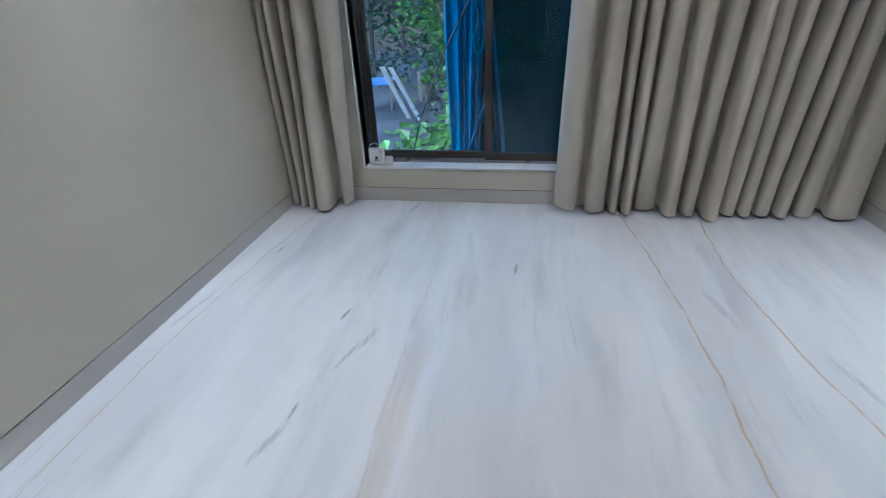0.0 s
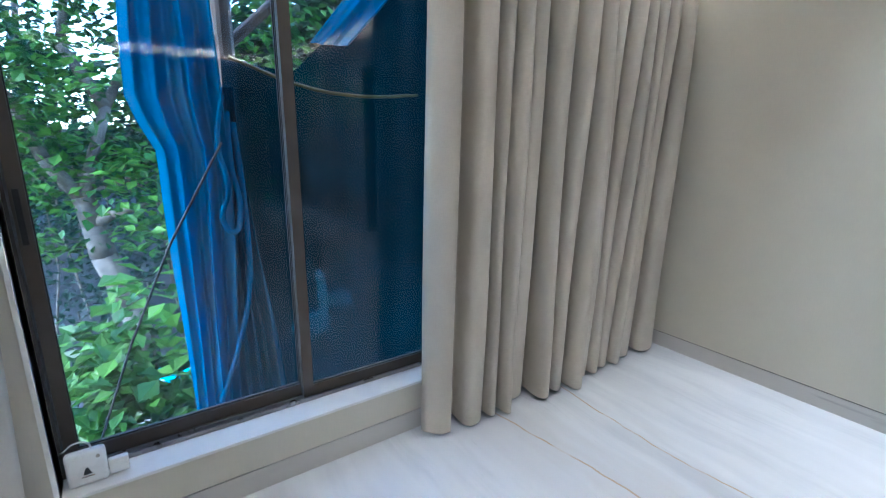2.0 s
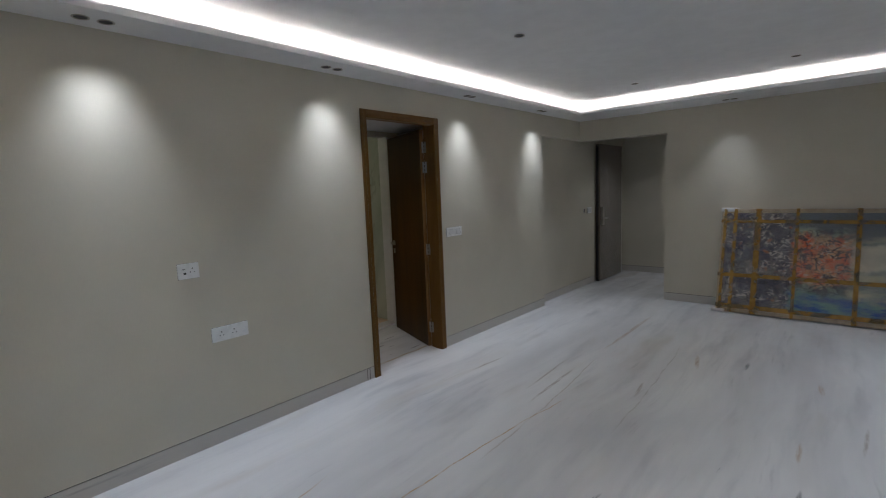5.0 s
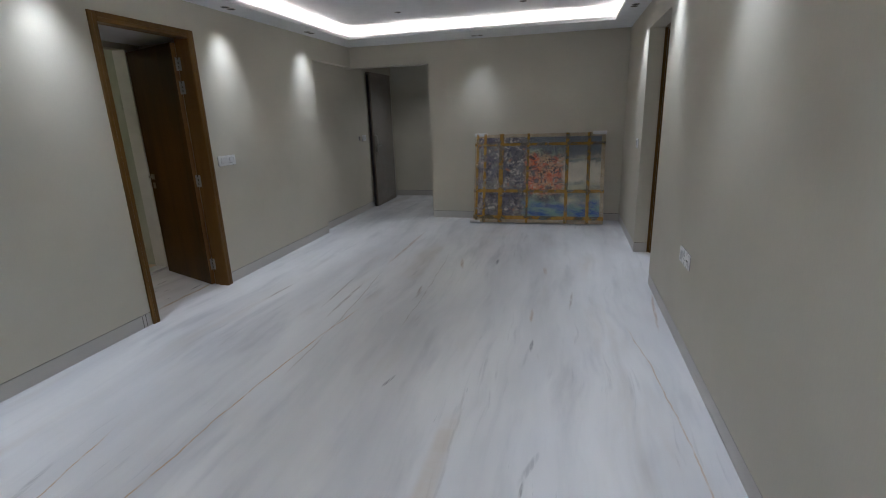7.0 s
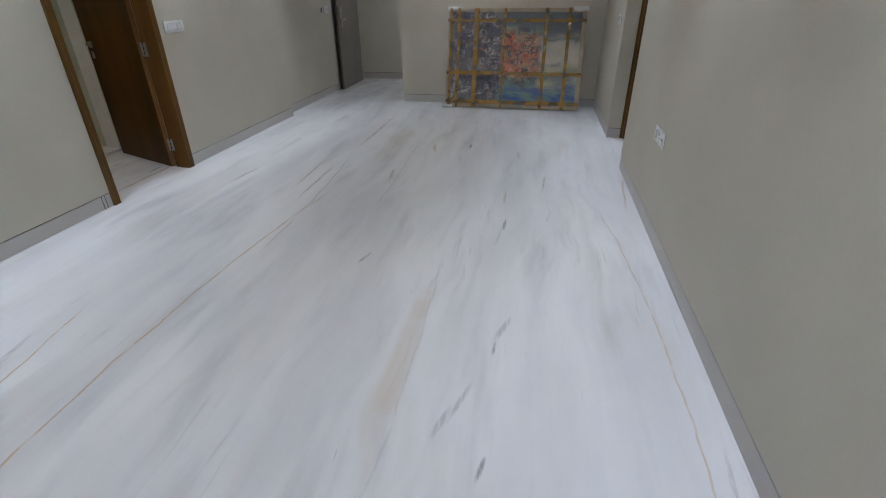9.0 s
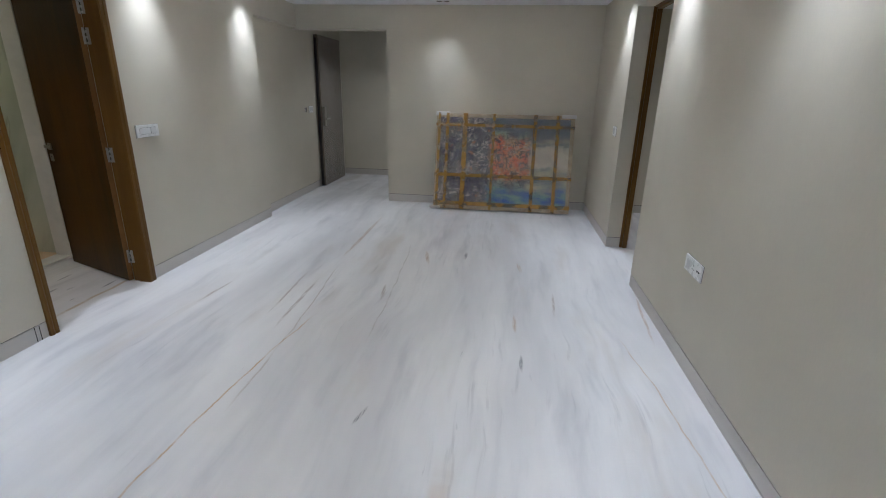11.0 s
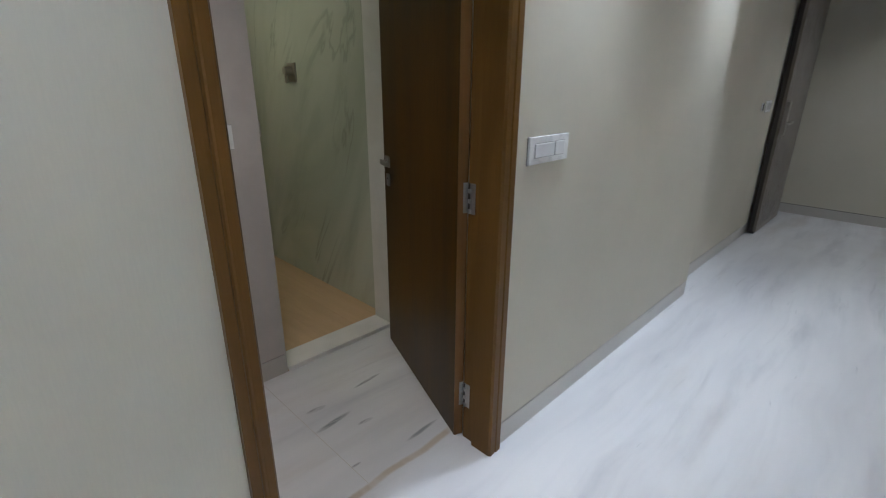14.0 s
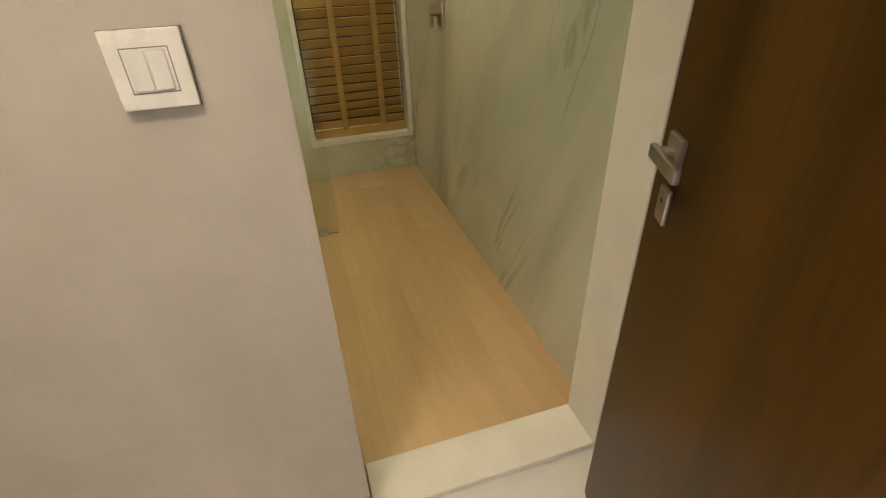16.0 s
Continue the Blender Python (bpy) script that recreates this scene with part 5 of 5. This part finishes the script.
def leaves(name, rnd, clumps, size, each, spread):
    """Many small folded leaves in clumps: one mesh."""
    verts, faces = [], []
    for c in clumps:
        for _ in range(each):
            p = Vector(c) + Vector((rnd.gauss(0, spread), rnd.gauss(0, spread), rnd.gauss(0, spread * 0.7)))
            a = Vector((rnd.uniform(-1, 1), rnd.uniform(-1, 1), rnd.uniform(-0.7, 0.35))).normalized()
            up = Vector((rnd.uniform(-0.6, 0.6), rnd.uniform(-0.6, 0.6), 1)).normalized()
            s = a.cross(up).normalized()
            up = s.cross(a)
            L2 = size * rnd.uniform(0.6, 1.3)
            W2 = L2 * 0.36
            k = len(verts)
            verts += [p, p + a * L2 * 0.55 + s * W2 + up * W2 * 0.35, p + a * L2, p + a * L2 * 0.55 - s * W2 + up * W2 * 0.35, p + a * L2 * 0.5]
            faces += [(k, k + 4, k + 1), (k + 1, k + 4, k + 2), (k, k + 3, k + 4), (k + 3, k + 2, k + 4)]
    me = bpy.data.meshes.new(name)
    me.from_pydata([tuple(v) for v in verts], [], faces)
    return me


def limb(bm, pts, r0, r1):
    for i in range(len(pts) - 1):
        u, w = i / (len(pts) - 1), (i + 1) / (len(pts) - 1)
        rod(bm, pts[i], pts[i + 1], r0 + (r1 - r0) * u, r0 + (r1 - r0) * w, 10)


rnd = random.Random(4)
tree = thing("tree", "leafy tree with a crooked pale trunk outside the window", "tree", pose(0, 0, 0))
bm = bmesh.new()
limb(bm, [(-0.72, 9.1, GZ - 0.1), (-0.80, 9.0, -0.9), (-1.02, 9.0, -0.2), (-1.06, 9.0, 0.2), (-1.12, 9.0, 0.55)], 0.17, 0.12)
part("trunk", bm, BARK, tree, "crooked grey-brown trunk", smooth=True)
BOUGHS = (((-1.12, 9.0, 0.5), (-1.42, 9.0, 1.0), (-1.62, 9.05, 1.6), (-2.0, 9.1, 2.6), (-1.9, 9.3, 3.8)), ((-1.12, 9.0, 0.52), (-0.98, 9.1, 0.95), (-0.75, 9.3, 1.6), (-0.25, 9.5, 2.6), (0.5, 9.8, 3.8)),
         ((-1.62, 9.05, 1.6), (-2.1, 9.2, 1.9), (-3.0, 9.5, 2.6)), ((-0.75, 9.3, 1.6), (-1.1, 9.5, 2.3), (-0.9, 9.8, 3.4)), ((-1.06, 9.0, 0.2), (-0.85, 8.8, 0.35), (-0.5, 8.6, 0.45)))
for pts in BOUGHS:
    bm = bmesh.new()
    limb(bm, pts, 0.085, 0.03)
    part("limb", bm, BARK, tree, smooth=True)
cl = []
for pts in BOUGHS:
    for p in pts[1:]:
        for _ in range(5):
            cl.append((p[0] + rnd.gauss(0, 0.5), p[1] + rnd.gauss(0, 0.5), p[2] + rnd.gauss(0, 0.4)))
for _ in range(110):
    cl.append((rnd.uniform(-4.5, 2.5), rnd.uniform(8.2, 11.5), rnd.uniform(1.5, 5.0)))
me = leaves("crown", rnd, cl, 0.15, 50, 0.24)
me.materials.append(LEAF)
cr = new("crown", me)
cr.parent = tree
for name, label, n, xr, yr, zr, size, each, spread, m in (
        ("shrub", "lush shrub with broad bright leaves", 26, (-1.35, -0.35), (5.7, 6.6), (-1.2, 0.05), 0.17, 46, 0.2, LEAF),
        ("shrub", "dense shrub behind the tree in shaded leaf colours", 70, (-2.0, 2.2), (9.6, 11.5), (-1.4, 1.3), 0.10, 75, 0.26, LEAF_SHADED),
        ("shrub", "undergrowth at the edge of the yard in shaded leaf colours", 60, (-9, 3), (16, 20), (-1.4, 2.5), 0.22, 80, 0.5, LEAF_SHADED)):
    ob = thing(name, label, "shrub", None, "shrubs of the yard")
    cc = [(rnd.uniform(*xr), rnd.uniform(*yr), rnd.uniform(*zr)) for _ in range(n)]
    bm = bmesh.new()
    for c in cc[::3]:
        limb(bm, [(c[0] + rnd.uniform(-0.2, 0.2), c[1], GZ - 0.05), (c[0], c[1] + 0.1, (GZ + c[2]) / 2), c], 0.02, 0.008)
    part("stems", bm, BARK, ob)
    me = leaves("foliage", rnd, cc, size, each, spread)
    me.materials.append(m)
    fo = new("foliage", me)
    fo.parent = ob
# thick growth added behind the shade net to block the bright sky
rnd2 = random.Random(21)
hd = thing("shrub", "added dense thicket that blocks the sky behind the shade net", "shrub", None, "shrubs of the yard")
bm = bmesh.new()
cc = [(rnd2.uniform(0.9, 15.0), rnd2.uniform(11.5, 14.5), 0.0) for _ in range(680)]
cc = [(x, y, rnd2.uniform(-1.5, min(7.0, 2.9 + 0.7 * max(0.0, x - 2.0)))) for x, y, _ in cc]
for c in cc[::8]:
    limb(bm, [(c[0] + rnd2.uniform(-0.3, 0.3), c[1], GZ - 0.05), (c[0], c[1] + 0.1, (GZ + c[2]) / 2), c], 0.05, 0.015)
part("stems", bm, BARK, hd)
me = leaves("foliage", rnd2, cc, 0.40, 60, 0.48)
me.materials.append(LEAF_SHADED)
fo = new("foliage", me)
fo.parent = hd
tw = thing("far_trees", "tall trees standing far behind the yard", "trees", None, "", "stuff")
bm = bmesh.new()
for i in range(14):
    x, y = rnd.uniform(-16, 10), rnd.uniform(18, 28)
    limb(bm, [(x, y, GZ - 0.1), (x + rnd.uniform(-0.3, 0.3), y, 2.0), (x + rnd.uniform(-0.8, 0.8), y, 7.0)], 0.22, 0.08)
part("trunks", bm, BARK, tw)
me = leaves("foliage", rnd, [(rnd.uniform(-18, 12), rnd.uniform(18, 30), rnd.uniform(0.5, 13)) for _ in range(300)], 0.42, 70, 0.9)
me.materials.append(LEAF_SHADED)
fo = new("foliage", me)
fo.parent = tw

# Tree added mostly out of view, so that its crown darkens the yard.
tall = thing("tree", "added tree, mostly out of view, that shades the yard", "tree", pose(0, 0, 0))
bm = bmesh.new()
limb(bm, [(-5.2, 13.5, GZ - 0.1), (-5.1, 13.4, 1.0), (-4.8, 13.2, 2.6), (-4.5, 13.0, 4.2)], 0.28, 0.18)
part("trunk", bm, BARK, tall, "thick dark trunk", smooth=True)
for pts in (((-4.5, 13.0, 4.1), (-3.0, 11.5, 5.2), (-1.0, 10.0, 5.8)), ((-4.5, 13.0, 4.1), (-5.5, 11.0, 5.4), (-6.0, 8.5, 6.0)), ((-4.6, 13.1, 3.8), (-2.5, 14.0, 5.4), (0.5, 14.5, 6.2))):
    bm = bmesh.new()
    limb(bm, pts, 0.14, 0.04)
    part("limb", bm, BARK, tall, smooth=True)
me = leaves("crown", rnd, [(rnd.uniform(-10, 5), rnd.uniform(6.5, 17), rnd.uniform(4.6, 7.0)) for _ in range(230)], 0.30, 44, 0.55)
me.materials.append(LEAF_SHADED)
cr = new("crown", me)
cr.parent = tall
BLOTCHY_WHITE = plain("blotchy_white", (0.42, 0.42, 0.41), 0.8, vary=0.9, scale=22, relief=0.3)
st = thing("tree_stump", "short stump with flaking whitewashed bark", "tree stump", pose(-0.78, 7.25, GZ))
bm = bmesh.new()
rings = []
for h, r in ((0.0, 0.19), (0.08, 0.15), (0.22, 0.125), (0.36, 0.13), (0.37, 0.10)):
    rings.append([bm.verts.new((r * (1 + 0.14 * math.sin(a * 3 + h * 4)) * math.cos(a), r * (1 + 0.1 * math.sin(a * 5)) * math.sin(a), h + 0.015 * math.sin(a * 4))) for a in (2 * math.pi * i / 20 for i in range(20))])
for a, b in zip(rings, rings[1:]):
    for i in range(20):
        bm.faces.new((a[i], a[(i + 1) % 20], b[(i + 1) % 20], b[i]))
bm.faces.new(rings[-1])
part("stump", bm, BLOTCHY_WHITE, st, smooth=True)
for x, y, w, h, a in ((1.35, 8.4, 0.5, 0.26, 14), (1.75, 9.0, 0.11, 0.75, -8), (2.2, 9.3, 0.3, 0.2, 30)):
    lo = thing("broken_masonry", "blotchy white block behind the shade net", "masonry", pose(x, y, GZ, 0, 0, a), "broken masonry of the yard")
    bm = bmesh.new()
    box(bm, -w / 2, w / 2, -0.12, 0.12, 0.0, h)
    bmesh.ops.subdivide_edges(bm, edges=list(bm.edges), cuts=4, use_grid_fill=True)
    for v in bm.verts:
        v.co += 0.05 * noise.noise_vector(v.co * 5 + Vector((x, y, 0))) * (1 if v.co.z > 0.01 else 0)
    part("block", bm, BLOTCHY_WHITE, lo)
# yard clutter
# Table top's blue is the daylight tint put into its colour.
TABLE_BLUE = plain("blue_daylight_tint", (0.04, 0.12, 0.32), 0.4, vary=0.2)
CYAN_SHEET = plain("cyan_plastic_sheet", (0.02, 0.26, 0.36), 0.4, vary=0.3)
PALE_BOARD = plain("weathered_board", (0.22, 0.22, 0.22), 0.7, vary=0.3, scale=14)
tb = thing("yard_table", "weathered table with blue daylight put into its top's colour", "table", pose(-4.35, 14.2, GZ, 0, 0, 12))
part("tabletop", soft(boxes((-0.55, 0.55, -0.6, 0.6, 0.70, 0.74)), 0.01, 1), TABLE_BLUE, tb)
for sx in (-0.48, 0.48):
    for sy in (-0.52, 0.52):
        part("leg", boxes((sx - 0.03, sx + 0.03, sy - 0.03, sy + 0.03, 0, 0.70)), BARK, tb)
pb = thing("timber_board", "pale board leaning on the yard table", "board", pose(-3.2, 12.3, GZ + 0.03, 0, 52, 75), "loose boards in the yard")
part("board", boxes((-0.9, 0.9, -0.07, 0.07, -0.015, 0.015)), PALE_BOARD, pb)
pb.location.z = GZ + 0.72
copy_thing(pb, pose(-2.9, 12.1, GZ + 0.72, 0, 52, 70))
dr = thing("steel_drum", "dark rusty drum standing in the yard", "drum", pose(-3.0, 15.2, GZ))
part("barrel", rod(bmesh.new(), (0, 0, 0), (0, 0, 0.85), 0.3, n=20), DARK_EDGE, dr)
for h in (0.28, 0.56):
    part("hoop", rod(bmesh.new(), (0, 0, h), (0, 0, h + 0.03), 0.312, n=20), DARK_EDGE, dr)
bs = thing("plastic_sheet", "crumpled cyan plastic sheet on the ground", "plastic sheet", pose(-0.45, 7.9, GZ))
bm = bmesh.new()
g = [[bm.verts.new((0.9 * i / 14 - 0.45, 0.8 * j / 12 - 0.4, 0.10 + 0.10 * noise.noise(Vector((i * 0.4, j * 0.4, 1)))) ) for j in range(13)] for i in range(15)]
for i in range(14):
    for j in range(12):
        bm.faces.new((g[i][j], g[i + 1][j], g[i + 1][j + 1], g[i][j + 1]))
part("sheet", bm, CYAN_SHEET, bs, smooth=True)
wl = structure("boundary_wall", boxes((-30, 20, 30, 30.3, GZ, 1.2)), BARK, "dark boundary wall far behind the trees", "wall")
